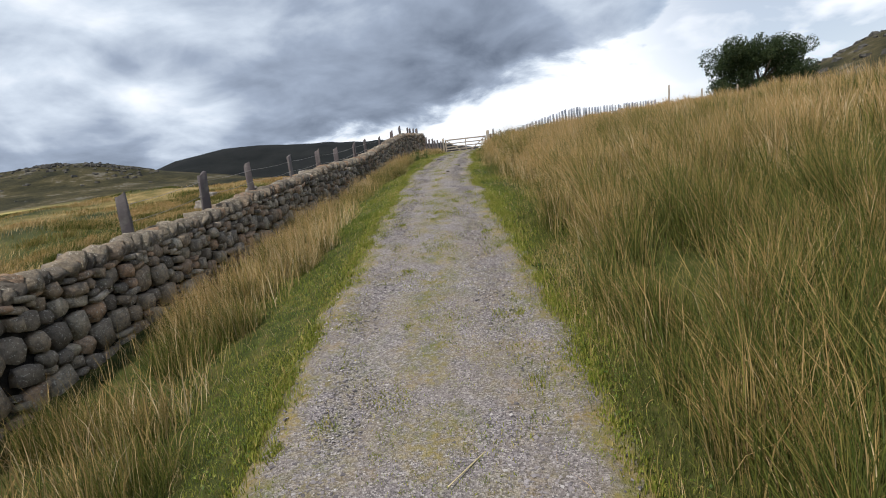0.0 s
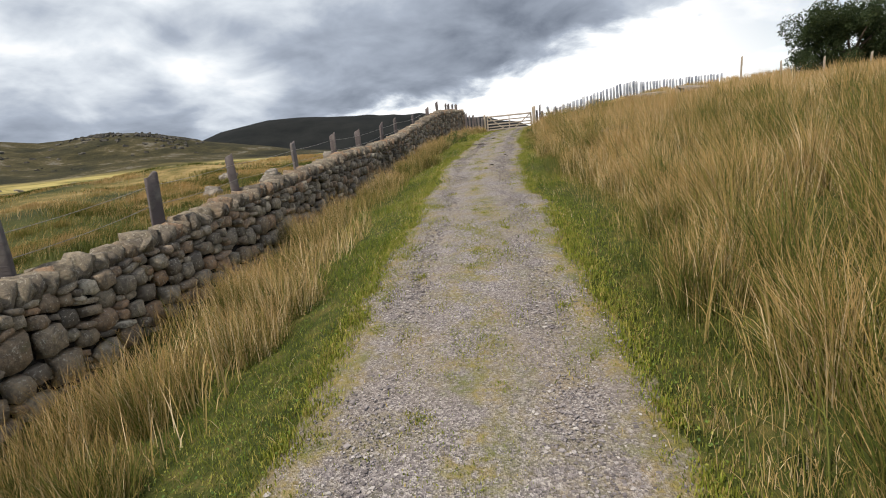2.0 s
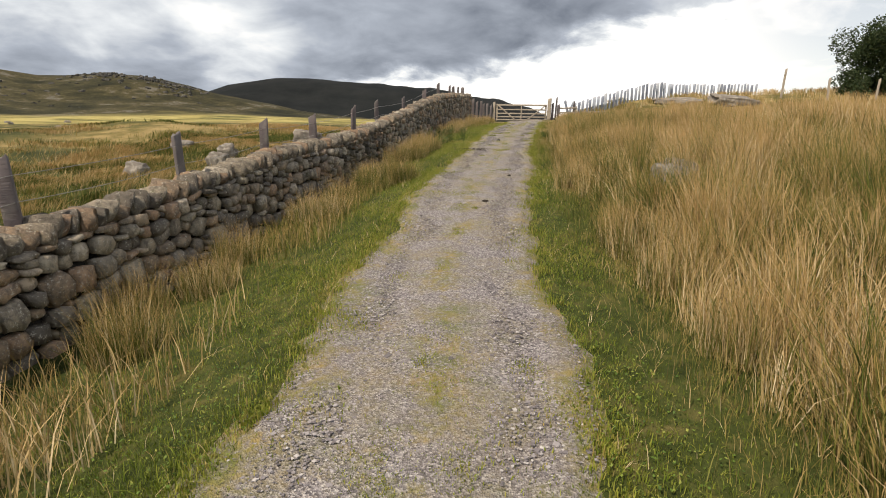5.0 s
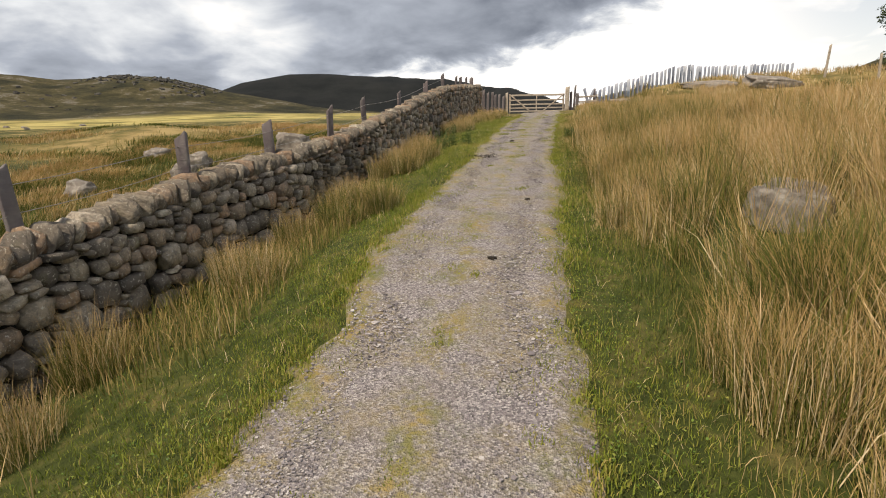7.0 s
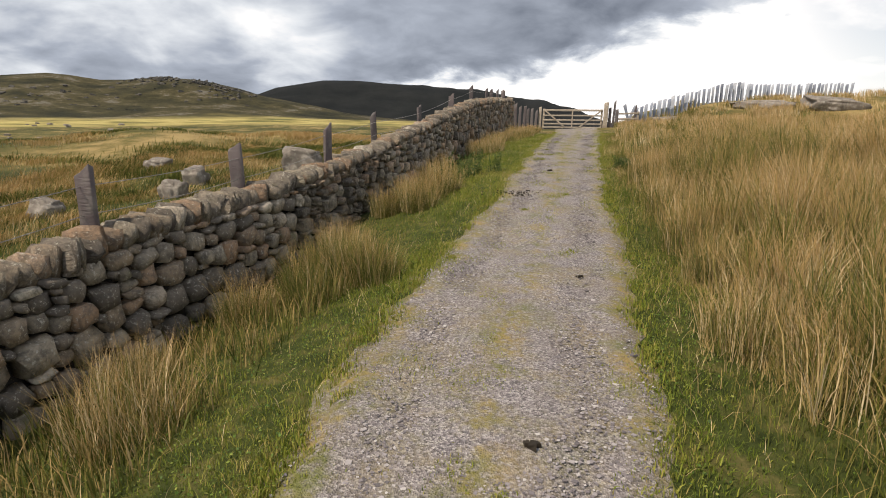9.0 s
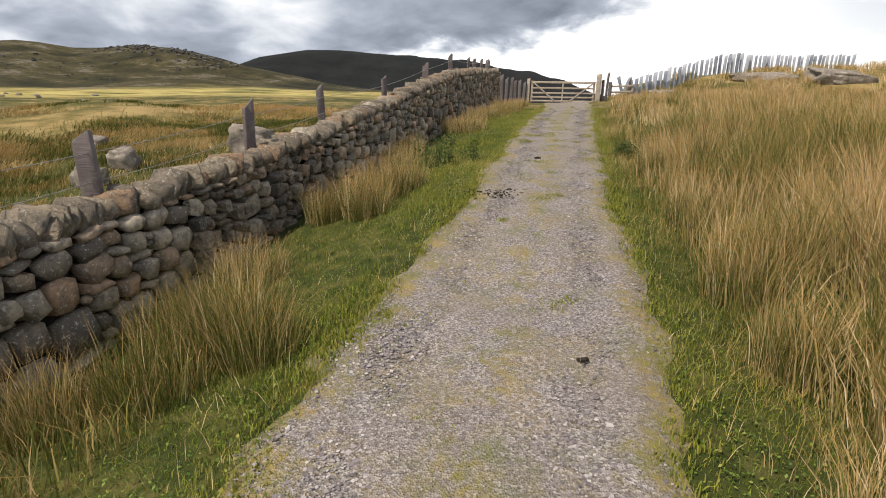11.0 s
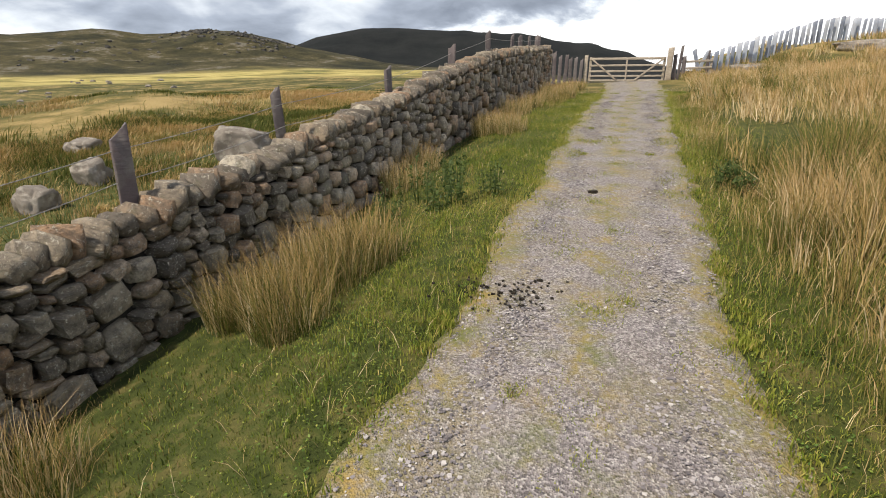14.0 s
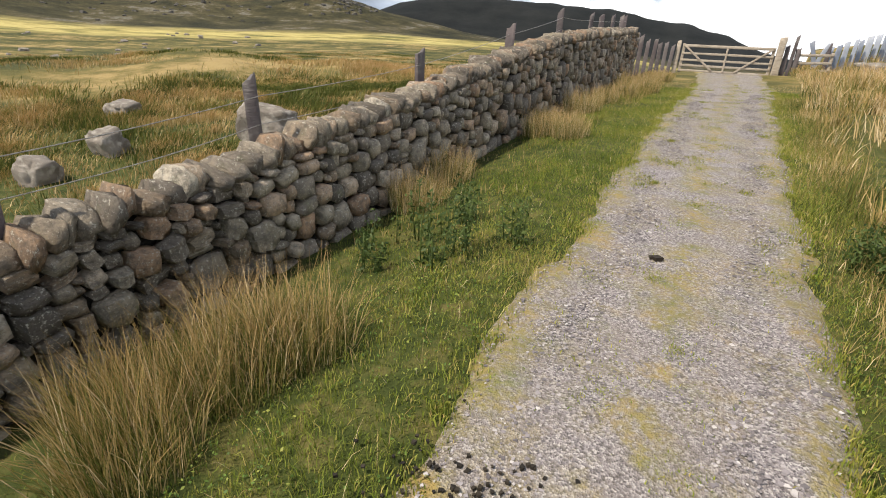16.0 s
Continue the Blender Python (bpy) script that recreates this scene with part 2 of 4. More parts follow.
moor = gd.ramp(gd.math("ADD", gd.math("MULTIPLY", gd.noise(0.3, 8, 0.7), 0.5), gd.math("MULTIPLY", gd.noise(0.07, 5, 0.6), 0.5)), [(0.40, (0.03, 0.04, 0.014)), (0.48, (0.08, 0.08, 0.027)), (0.53, (0.15, 0.125, 0.045)), (0.58, (0.30, 0.225, 0.10)), (0.66, (0.36, 0.28, 0.13))])
r2 = gd.math("ADD", gd.math("MULTIPLY", gx, gx), gd.math("MULTIPLY", gd.math("SUBTRACT", gy, 15.0), gd.math("SUBTRACT", gy, 15.0)))
rad = gd.math("ADD", gd.math("SQRT", r2), gd.math("MULTIPLY", gd.math("SUBTRACT", gd.noise(0.02, 5), 0.5), 90.0))
near = gd.ramp(gd.math("DIVIDE", rad, 100.0), [(0.05, 0.0), (0.16, 1.0)])
base = gd.mix(near, turf, moor)
# pale far band: a sun patch put into the grass colour
sunlit_grass = gd.ramp(gd.noise(0.035, 6, 0.62, stretch=(1, 1.6, 1)), [(0.36, (0.10, 0.105, 0.035)), (0.46, (0.28, 0.24, 0.085)), (0.56, (0.45, 0.38, 0.15)), (0.68, (0.20, 0.195, 0.06))])
base = gd.mix(gd.ramp(gd.math("DIVIDE", rad, 400.0), [(0.52, 0.0), (0.60, 1.0)]), base, sunlit_grass)
# heath, its colour darkened for cloud shade on the left hill
shaded_heath = gd.ramp(gd.noise(0.03, 10, 0.78), [(0.38, (0.014, 0.016, 0.008)), (0.48, (0.038, 0.036, 0.017)), (0.56, (0.07, 0.06, 0.028)), (0.61, (0.15, 0.14, 0.12)), (0.67, (0.04, 0.04, 0.02))])
base = gd.mix(gd.ramp(gd.math("DIVIDE", rad, 500.0), [(0.57, 0.0), (0.64, 1.0)]), base, shaded_heath)
base = gd.mix(gd.ramp(gd.math("DIVIDE", gx, 200.0), [(0.22, 0.0), (0.36, 1.0)]), base, shaded_heath)
# past roughly 620 m the ground turns near-black
far_fell = gd.ramp(gd.noise(0.02, 9, 0.7), [(0.35, (0.006, 0.008, 0.009)), (0.7, (0.018, 0.020, 0.020))])
base = gd.mix(gd.ramp(gd.math("DIVIDE", rad, 1000.0), [(0.62, 0.0), (0.70, 1.0)]), base, far_fell)
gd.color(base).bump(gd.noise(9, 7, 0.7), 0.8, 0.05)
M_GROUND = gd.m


def blade_material(name, stops_u, tip, amount=0.14, dry=0.35):
    """Blades: u picks the plant's own hue, v runs from root to tip."""
    g = Mat(name, 0.65, spec=0.2)
    u, v = g.uv()
    c = g.ramp(u, stops_u)
    c = g.mix(g.ramp(v, [(0.45, 0.0), (0.95, 0.85)]), c, g.mix(g.ramp(u, [(0.2, 0.0), (0.5, 0.8)]), c, tip))
    c = g.mix(g.math("MULTIPLY", g.rand(True), dry), c, (0.28, 0.25, 0.09))
    g.color(c).translucent(amount)
    return g.m


M_RUSH = blade_material("rush", [(0.0, (0.042, 0.068, 0.012)), (0.25, (0.135, 0.155, 0.030)), (0.5, (0.335, 0.255, 0.095)), (0.75, (0.56, 0.415, 0.225)), (1.0, (0.80, 0.67, 0.46))], (0.53, 0.31, 0.13), dry=0.2)
M_TURF = blade_material("turf_grass", [(0.0, (0.05, 0.095, 0.011)), (0.35, (0.145, 0.205, 0.021)), (0.65, (0.28, 0.30, 0.046)), (1.0, (0.50, 0.38, 0.15))], (0.22, 0.26, 0.04), 0.2, 0.25)
leaf = Mat("leaf", 0.6)
leaf.color(leaf.ramp(leaf.rand(True), [(0.0, (0.022, 0.040, 0.016)), (0.6, (0.045, 0.072, 0.028)), (1.0, (0.075, 0.10, 0.04))])).translucent(0.25)
M_LEAF = leaf.m
weed = Mat("thistle_leaf", 0.6)
weed.color(weed.ramp(weed.rand(True), [(0.0, (0.035, 0.065, 0.018)), (1.0, (0.11, 0.155, 0.04))])).translucent(0.3)
M_WEED = weed.m
bark = Mat("bark", 0.95)
bark.color(bark.ramp(bark.noise(14, 5, stretch=(1, 1, 0.3)), [(0.3, (0.05, 0.04, 0.032)), (0.7, (0.13, 0.11, 0.09))])).bump(bark.noise(20, 5), 0.7, 0.02)
M_BARK = bark.m
herb = Mat("clover_leaf", 0.6)
herb.color(herb.ramp(herb.rand(True), [(0.0, (0.05, 0.10, 0.02)), (0.6, (0.13, 0.21, 0.035)), (1.0, (0.30, 0.31, 0.07))])).translucent(0.15)
M_HERB = herb.m
dung = Mat("sheep_droppings", 0.7)
dung.color(dung.ramp(dung.rand(True), [(0.0, (0.012, 0.010, 0.008)), (1.0, (0.035, 0.028, 0.02))]))
M_DUNG = dung.m
straw = Mat("straw", 0.8)
straw.color(straw.ramp(straw.noise(30), [(0.3, (0.42, 0.34, 0.18)), (0.7, (0.60, 0.52, 0.33))]))
M_STRAW = straw.m

# ---------------- the lie of the land ----------------
CREST_Y = [-60, -10, -3, 0, 3.7, 4.9, 6.1, 7.3, 8.4, 11.3, 12.3, 13.2, 16.5, 17.7, 18.7, 19.2, 20.1, 21, 25, 30, 36, 42, 50, 75]
CREST_Z = [-7, -2, -.65, -.15, .48, .72, .95, 1.17, 1.31, 1.57, 1.71, 1.84, 2.08, 2.25, 2.37, 2.43, 2.49, 2.55, 2.82, 3.12, 3.42, 3.64, 3.75, 4.2]
LEFT_Y, LEFT_X = [-6, 4, 5.5, 7.4, 9, 10.5, 12, 13.9, 15.3, 16.5, 17.3, 18, 19.4, 22.2, 26, 29, 32.6, 36, 42, 60], [-1.2, -1.15, -1.06, -.98, -.85, -1.0, -.93, -.95, -.86, -.76, -.68, -.58, -.44, -.32, -.05, .1, .5, .75, .9, 1.5]
RIGHT_Y, RIGHT_X = [-6, 4, 5.7, 8.1, 9.9, 10.6, 11.8, 13, 14, 16.3, 18.2, 19.5, 21, 22.6, 24, 26.4, 29.5, 35, 42, 60], [1.0, .98, .9, .88, .82, .7, .73, .77, .84, 1.05, 1.12, 1.18, 1.33, 1.5, 1.6, 1.86, 2.18, 2.8, 3.2, 4.4]
WALL_Y = [-6, 3, 4.6, 6.4, 8.6, 9.8, 11.7, 13.5, 15, 16.5, 17.5, 18.5, 19.4, 20.3, 21.3, 23.7, 25.8, 28.8, 32.5, 37.2]
WALL_Z = [-.24, 1.0, 1.21, 1.40, 1.63, 1.84, 2.06, 2.29, 2.49, 2.59, 2.70, 2.81, 2.94, 3.08, 3.24, 3.60, 3.98, 4.42, 4.74, 5.06]
WALL_END = 37.2


def wall_x(y):
    """The wall's face, at its top."""
    return -4.47 + 0.085 * np.asarray(y, float)


def smooth(a, b, v):
    t = np.clip((np.asarray(v, float) - a) / (b - a), 0, 1)
    return t * t * (3 - 2 * t)


def wobble(x, y, s, k=0):
    """A cheap smooth roughness between -1 and 1."""
    return (np.sin(x * s + 1.3 * k + 1.7 * np.sin(y * s * 0.7 + k)) + np.sin(y * s * 1.1 - 0.6 * k + 1.3 * np.sin(x * s * 0.8 + 2 * k)) + 0.5 * np.sin((x + y) * s * 2.3 + k)) / 2.5


HILL_AZ, HILL_EL = [-180, -100, -65, -53, -50.6, -47.7, -45, -41.7, -39.8, -36, -34.3, -32.2, -30.5, -26, -22, -14, 0, 180], [3, 3.4, 3.6, 3.8, 4.1, 4.35, 3.9, 4.35, 4.5, 4.6, 4.3, 4.0, 3.4, 2.4, 1.6, .8, .3, .3]
FELL_AZ, FELL_EL = [-180, -60, -34, -30.7, -28.9, -25.2, -23.6, -18.5, -12.6, -7, -2.8, 0, 3.3, 8, 14, 180], [0, 1.5, 2.8, 3.5, 4.45, 5.1, 5.25, 5.2, 5.1, 4.8, 3.9, 3.65, 2.9, 1.4, .3, 0]
DOWN_AZ, DOWN_EL = [-180, 18, 28, 32, 35.8, 38.8, 41.3, 48, 60, 90, 180], [0, 0, 3.0, 5.0, 6.4, 7.4, 8.4, 9.4, 9.4, 6.5, 2]


def height(x, y):
    x, y = np.asarray(x, float), np.asarray(y, float)
    p = np.interp(y, CREST_Y, CREST_Z)
    wx = wall_x(np.clip(y, -6, 42))
    z = p + .012 * np.clip(x, -1.2, 1.3) + np.interp(y, [0, 6, 12, 20, 28, 38, 50], [.10, .11, .105, .085, .05, .045, .06]) * np.clip(x - 1.3, 0, 14) + .05 * np.clip(x - 15.3, 0, 40) + 1.4 * smooth(40, 50, y) * smooth(4, 11, x)
    z = z - np.interp(y, [10, 22, 36], [.31, .30, .08]) * np.clip(-1.0 - x, 0, 2.3)
    z = z - .05 * np.clip(wx - x, 0, 9)
    z = z + smooth(1.3, 3.0, x) * 0.06 * wobble(x, y, 1.3, 1) + smooth(0.8, 4, wx - x) * (0.12 * wobble(x, y, 0.8, 2) + 0.38 * wobble(x, y, 0.23, 6)) + smooth(60, 120, y) * -2.0
    dx, dy = x, y - 15.0
    r = np.hypot(dx, dy) + 1e-6
    az = np.degrees(np.arctan2(dx, dy))
    tan = lambda d: np.tan(np.radians(d))
    rough = wobble(x, y, 0.02, 3) + 0.5 * wobble(x, y, 0.055, 4) + 0.25 * wobble(x, y, 0.13, 5)
    hill = np.interp(az, HILL_AZ, HILL_EL)
    el = np.interp(r, [30, 70, 150, 300], [-3.4, -2.2, -0.7, 0.85]) + .04 * np.clip(az + 42, -14, 12)
    side = smooth(6, -12, az)
    plain = 3.3 + r * tan(el * side + (1 - side) * -0.4) + 0.5 * rough * smooth(40, 120, r)
    rise = smooth(290, 560, r)
    ridge = 3.3 + 560 * tan(np.maximum(hill, 0.3)) - (np.maximum(r - 560, 0)) * 0.05
    left = plain * (1 - rise) + ridge * rise + rough * 3.0 * smooth(300, 420, r)
    fell = 3.3 + np.minimum(r, 1050) * tan(np.interp(az, FELL_AZ, FELL_EL)) * smooth(620, 1040, r) - np.maximum(r - 1080, 0) * 0.06 + rough * 4 * smooth(700, 900, r)
    down = 3.3 + np.minimum(r, 420) * tan(np.interp(az, DOWN_AZ, DOWN_EL)) * smooth(120, 400, r) - np.maximum(r - 430, 0) * 0.04 + rough * 2.5 * smooth(200, 350, r)
    far = np.maximum(np.where(r > 600, np.maximum(left, fell), left), np.where(az > 16, down, -50))
    far = np.maximum(far, -20)
    w = smooth(26, 62, r)
    w = np.where(az > 10, smooth(75, 130, r), w)
    return z * (1 - w) + far * w


def mesh_from(name, verts, faces, mat, parent=None, uv=None, smooth_shade=True):
    """A mesh from arrays; faces: a list of arrays, one for each corner count."""
    me = bpy.data.meshes.new(name)
    verts = np.asarray(verts, np.float32).reshape(-1, 3)
    me.vertices.add(len(verts))
    me.vertices.foreach_set("co", verts.ravel())
    loops = np.concatenate([np.asarray(f, np.int32).ravel() for f in faces])
    sizes = np.concatenate([np.full(len(f), np.asarray(f).shape[1], np.int32) for f in faces])
    starts = np.concatenate([[0], np.cumsum(sizes)[:-1]]).astype(np.int32)
    me.loops.add(len(loops))
    me.loops.foreach_set("vertex_index", loops)
    me.polygons.add(len(sizes))
    me.polygons.foreach_set("loop_start", starts)
    me.polygons.foreach_set("use_smooth", np.full(len(sizes), smooth_shade))
    if uv is not None:
        layer = me.uv_layers.new(name="UVMap")
        layer.data.foreach_set("uv", np.asarray(uv, np.float32)[loops].ravel())
    me.materials.append(mat)
    me.update(calc_edges=True)
    me.validate()
    if parent is False:
        return me
    ob = new(name, me)
    ob.parent = parent
    return ob


def part(name, bm, mat, parent, label="", shade=True):
    me = bpy.data.meshes.new(name)
    bm.to_mesh(me)
    bm.free()
    me.materials.append(mat)
    for f in me.polygons:
        f.use_smooth = shade
    ob = new(name, me)
    ob.parent = parent
    return tagged(ob, label=label)


def empty(name, at, label, category, group=""):
    ob = new(name)
    ob.location = at
    ob.empty_display_size = 0.1
    return tagged(ob, label, category, group)


def grid_faces(nx, ny):
    i = np.arange(nx * ny).reshape(ny, nx)
    return np.stack([i[:-1, :-1], i[:-1, 1:], i[1:, 1:], i[1:, :-1]], -1).reshape(-1, 4)


def spread(lo, hi, step, out_lo, out_hi, grow=1.055):
    core_line = list(np.arange(lo, hi + 1e-6, step))
    s, v = step, hi
    while v < out_hi:
        s *= grow
        v += s
        core_line.append(v)
    s, v = step, lo
    while v > out_lo:
        s *= grow
        v -= s
        core_line.insert(0, v)
    return np.array(core_line)


GX, GY = np.meshgrid(spread(-12, 12, 0.3, -1500, 900), spread(-3, 40, 0.3, -300, 1900))
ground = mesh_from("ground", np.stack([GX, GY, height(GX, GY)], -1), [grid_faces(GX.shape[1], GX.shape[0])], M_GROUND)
tagged(ground, "rough upland pasture with turf, moor grass and hills behind", "ground", kind="structure")

# ---------------- gravel track ----------------
ty = np.arange(-4, 52, 0.12)
tu = np.linspace(-0.12, 1.12, 32)
TU, TY = np.meshgrid(tu, ty)
tl = np.interp(TY, LEFT_Y, LEFT_X) + 0.09 * wobble(TY, TY * 0.3, 2.1, 1) + 0.05 * wobble(TY, TY, 6.3, 2)
tr = np.interp(TY, RIGHT_Y, RIGHT_X) + 0.07 * wobble(TY, TY * 0.4, 2.4, 4) + 0.05 * wobble(TY, TY, 5.7, 5)
TX = tl + (tr - tl) * TU
edge = np.minimum(TU, 1 - TU)
TZ = height(TX, TY) + np.clip(edge * 0.45, -0.05, 0.038) + 0.008 * wobble(TX, TY, 5, 7) - 0.015 * np.exp(-((np.abs(TU - 0.5) - 0.27) / 0.1) ** 2)
track = mesh_from("track", np.stack([TX, TY, TZ], -1), [grid_faces(32, len(ty))], M_GRAVEL, uv=np.stack([TU.ravel(), TY.ravel()], -1))
tagged(track, "grey stone-chip farm track with mossy ochre patches", "track", kind="structure")


def track_z(x, y):
    return height(x, y) + 0.030


rng = np.random.default_rng(5)
CUBE = np.array([[-1, -1, -1], [1, -1, -1], [1, 1, -1], [-1, 1, -1], [-1, -1, 1], [1, -1, 1], [1, 1, 1], [-1, 1, 1]], float)
CUBE_F = np.array([[0, 3, 2, 1], [4, 5, 6, 7], [0, 1, 5, 4], [1, 2, 6, 5], [2, 3, 7, 6], [3, 0, 4, 7]])


def pebbles(name, x, y, z, size, mat, flat=0.55):
    n = len(x)
    ang = rng.uniform(0, 6.28, n)
    v = CUBE[None] * rng.uniform(0.45, 1.0, (n, 8, 3)) * size[:, None, None] * 0.5
    v[..., 2] *= flat
    c, s = np.cos(ang)[:, None], np.sin(ang)[:, None]
    out = np.stack([v[..., 0] * c - v[..., 1] * s + x[:, None], v[..., 0] * s + v[..., 1] * c + y[:, None], v[..., 2] + z[:, None]], -1)
    f = CUBE_F[None] + (np.arange(n) * 8)[:, None, None]
    return mesh_from(name, out, [f.reshape(-1, 4)], mat, smooth_shade=False)


n = 120000
py = rng.uniform(1.2, 33, n)
pu = rng.uniform(0.0, 1.0, n)
pl = np.interp(py, LEFT_Y, LEFT_X) + 0.09 * wobble(py, py * 0.3, 2.1, 1) + 0.05 * wobble(py, py, 6.3, 2)
pr = np.interp(py, RIGHT_Y, RIGHT_X) + 0.07 * wobble(py, py * 0.4, 2.4, 4) + 0.05 * wobble(py, py, 5.7, 5)
px = pl + (pr - pl) * (0.03 + 0.94 * pu)
keep = wobble(px, py, 2.2, 9) + rng.normal(0, 0.5, n) < 0.30 - 0.9 * np.clip(np.abs(pu - 0.5) - 0.40, 0, 1) * 8
px, py = px[keep], py[keep]
chips_ob = pebbles("loose_chippings", px, py, track_z(px, py), rng.lognormal(math.log(0.0120), 0.36, len(px)), M_CHIP, 0.34)
tagged(chips_ob, "loose grey slate chippings lying on the track", "gravel", kind="stuff")

# ---------------- grass and rushes ----------------
def blade_arrays(x, y, z, h, w, lx, ly, u):
    """Curved, tapering blades: five corners each."""
    n = len(x)
    a = rng.uniform(0, 6.28, n)
    cx, cy = np.cos(a) * w * 0.5, np.sin(a) * w * 0.5
    mx, my = x + lx * 0.38 * h, y + ly * 0.38 * h
    txp, typ = x + lx * h, y + ly * h
    lean = np.clip(np.hypot(lx, ly), 0, 0.95)
    top = h * np.sqrt(1 - 0.6 * lean ** 2)
    v = np.empty((n, 5, 3))
    v[:, 0] = np.stack([x - cx, y - cy, z - 0.02], -1)
    v[:, 1] = np.stack([x + cx, y + cy, z - 0.02], -1)
    v[:, 2] = np.stack([mx + cx * .8, my + cy * .8, z + top * .58], -1)
    v[:, 3] = np.stack([mx - cx * .8, my - cy * .8, z + top * .58], -1)
    v[:, 4] = np.stack([txp, typ, z + top], -1)
    uv = np.empty((n, 5, 2))
    uv[..., 0] = u[:, None]
    uv[..., 1] = np.array([0, 0, .58, .58, 1])[None]
    i = (np.arange(n) * 5)[:, None]
    return v.reshape(-1, 3), i + np.array([[0, 1, 2, 3]]), i + np.array([[3, 2, 4]]), uv.reshape(-1, 2)


def blades(name, mat, label, *args):
    v, q, t, uv = blade_arrays(*args)
    ob = mesh_from(name, v, [q, t], mat, uv=uv)
    return tagged(ob, label, "grass", kind="stuff")


def clumped(n, x0, x1, y0, y1, size, power):
    """Points that gather in clumps; gives the points and their distance from the clump's heart."""
    k = max(3, int(n / size))
    kx, ky = rng.uniform(x0, x1, k), rng.uniform(y0, y1, k)
    i = rng.integers(0, k, n)
    a, r = rng.uniform(0, 6.28, n), np.abs(rng.normal(0, power, n))
    return kx[i] + np.cos(a) * r, ky[i] + np.sin(a) * r, np.cos(a) * r / power, np.sin(a) * r / power, rng.uniform(0, 1, k)[i]


def rush_edge(y):
    return np.interp(y, [-4, 4, 6, 8, 10, 12, 15, 18, 20, 22.5, 26, 30, 36, 42, 50], [1.1, 1.2, 1.35, 1.6, 1.65, 1.45, 1.45, 1.58, 1.68, 1.85, 2.2, 2.7, 3.4, 4.2, 5]) + 0.14 * wobble(np.asarray(y, float), np.asarray(y, float) * 0.5, 1.9, 3)


def rush_field(name, label, n, x0, x1, y0, y1, per, h_mean, w, spreadr):
    x, y, ox, oy, hue = clumped(n, x0, x1, y0, y1, per, spreadr)
    ok = (x > rush_edge(y) + 0.12 * np.abs(rng.normal(0, 1, len(x)))) & (((x - 2.45) ** 2 + ((y - 13.2) / 1.3) ** 2 > 0.6 ** 2))
    x, y, ox, oy, hue = x[ok], y[ok], ox[ok], oy[ok], hue[ok]
    m = len(x)
    zone = 0.5 + 0.5 * wobble(x, y, 0.55, 6)
    tall = rng.uniform(0.7, 1.15, 4096)[(hue * 4095).astype(int)]
    h = h_mean * tall * (0.40 + 0.7 * rng.uniform(0, 1, m)) * (0.62 + 0.38 * smooth(0, 0.7, x - rush_edge(y)))
    dry = smooth(0.26, 0.86, hue * 0.62 + zone * 0.42 + 0.04 * np.clip(x - 3.3, -2, 4) + 0.012 * np.clip(y - 9, -9, 9))
    u = np.clip(0.12 + 0.56 * dry + rng.normal(0, 0.21, m) + np.where(rng.uniform(0, 1, m) < 0.14, 0.30, 0), 0.01, 0.99)
    blades(name, M_RUSH, label, x, y, height(x, y), h, w * rng.uniform(0.6, 1.4, m), 0.20 * ox - 0.13 + rng.normal(0, .20, m), 0.20 * oy + rng.normal(0, .20, m) + 0.03, u)


rush_field("rush_bank", "tall green and straw-brown rushes on the bank", 150000, 1.0, 5.2, 0.3, 22, 260, 0.80, 0.006, 0.15)
rush_field("rush_bank", "tall straw-brown rushes higher on the bank", 60000, 4.6, 12, 2, 30, 200, 0.74, 0.012, 0.24)
rush_field("rush_bank", "tawny rushes and moor grass below the slate fence", 70000, 1.5, 15, 20, 46, 170, 0.56, 0.013, 0.28)
rush_field("rush_bank", "tawny moor grass on the far brow", 30000, 9, 34, 18, 52, 120, 0.50, 0.03, 0.5)

# mixed knee-high grass where the rushes meet the verge
n = 26000
y = rng.uniform(0.4, 32, n)
x = rush_edge(y) + rng.normal(0.05, 0.2, n)
h = rng.uniform(.05, .20, n)
u = np.clip(.30 + .3 * wobble(x, y, 1.7, 3) + rng.normal(0, .22, n), .01, .99)
blades("verge_grass", M_RUSH, "mixed green and straw grass fringing the rushes", x, y, height(x, y), h, rng.uniform(.0025, .005, n), rng.normal(-.1, .3, n), rng.normal(0, .35, n), u)

# short green verge turf on both sides of the track
n = 330000
y = rng.uniform(0.6, 34, n)
left = rng.uniform(0, 1, n) < 0.64
lx0, rx0 = np.interp(y, LEFT_Y, LEFT_X), np.interp(y, RIGHT_Y, RIGHT_X)
x = np.where(left, lx0 + 0.06 + rng.normal(0, 0.10, n) - np.abs(rng.normal(0, 1, n)) * 0.95, rx0 - 0.05 + rng.normal(0, 0.08, n) + np.abs(rng.normal(0, 1, n)) * 0.42)
lush = 0.5 + 0.5 * wobble(x, y, 2.3, 2)
ok = (x > wall_x(y) + 0.05) & (rng.uniform(0, 1, n) < 0.30 + 0.8 * lush)
x, y, lush = x[ok], y[ok], lush[ok]
h = rng.uniform(0.012, 0.055, len(x)) * (0.4 + 1.1 * lush) * np.where(rng.uniform(0, 1, len(x)) < 0.03, 2.0, 1.0)
u = np.clip(0.38 + 0.20 * wobble(x, y, 1.1, 8) + 0.16 * wobble(x, y, 4.3, 5) + rng.normal(0, 0.20, len(x)) + np.where(rng.uniform(0, 1, len(x)) < 0.12, 0.35, 0), 0.02, 0.98)
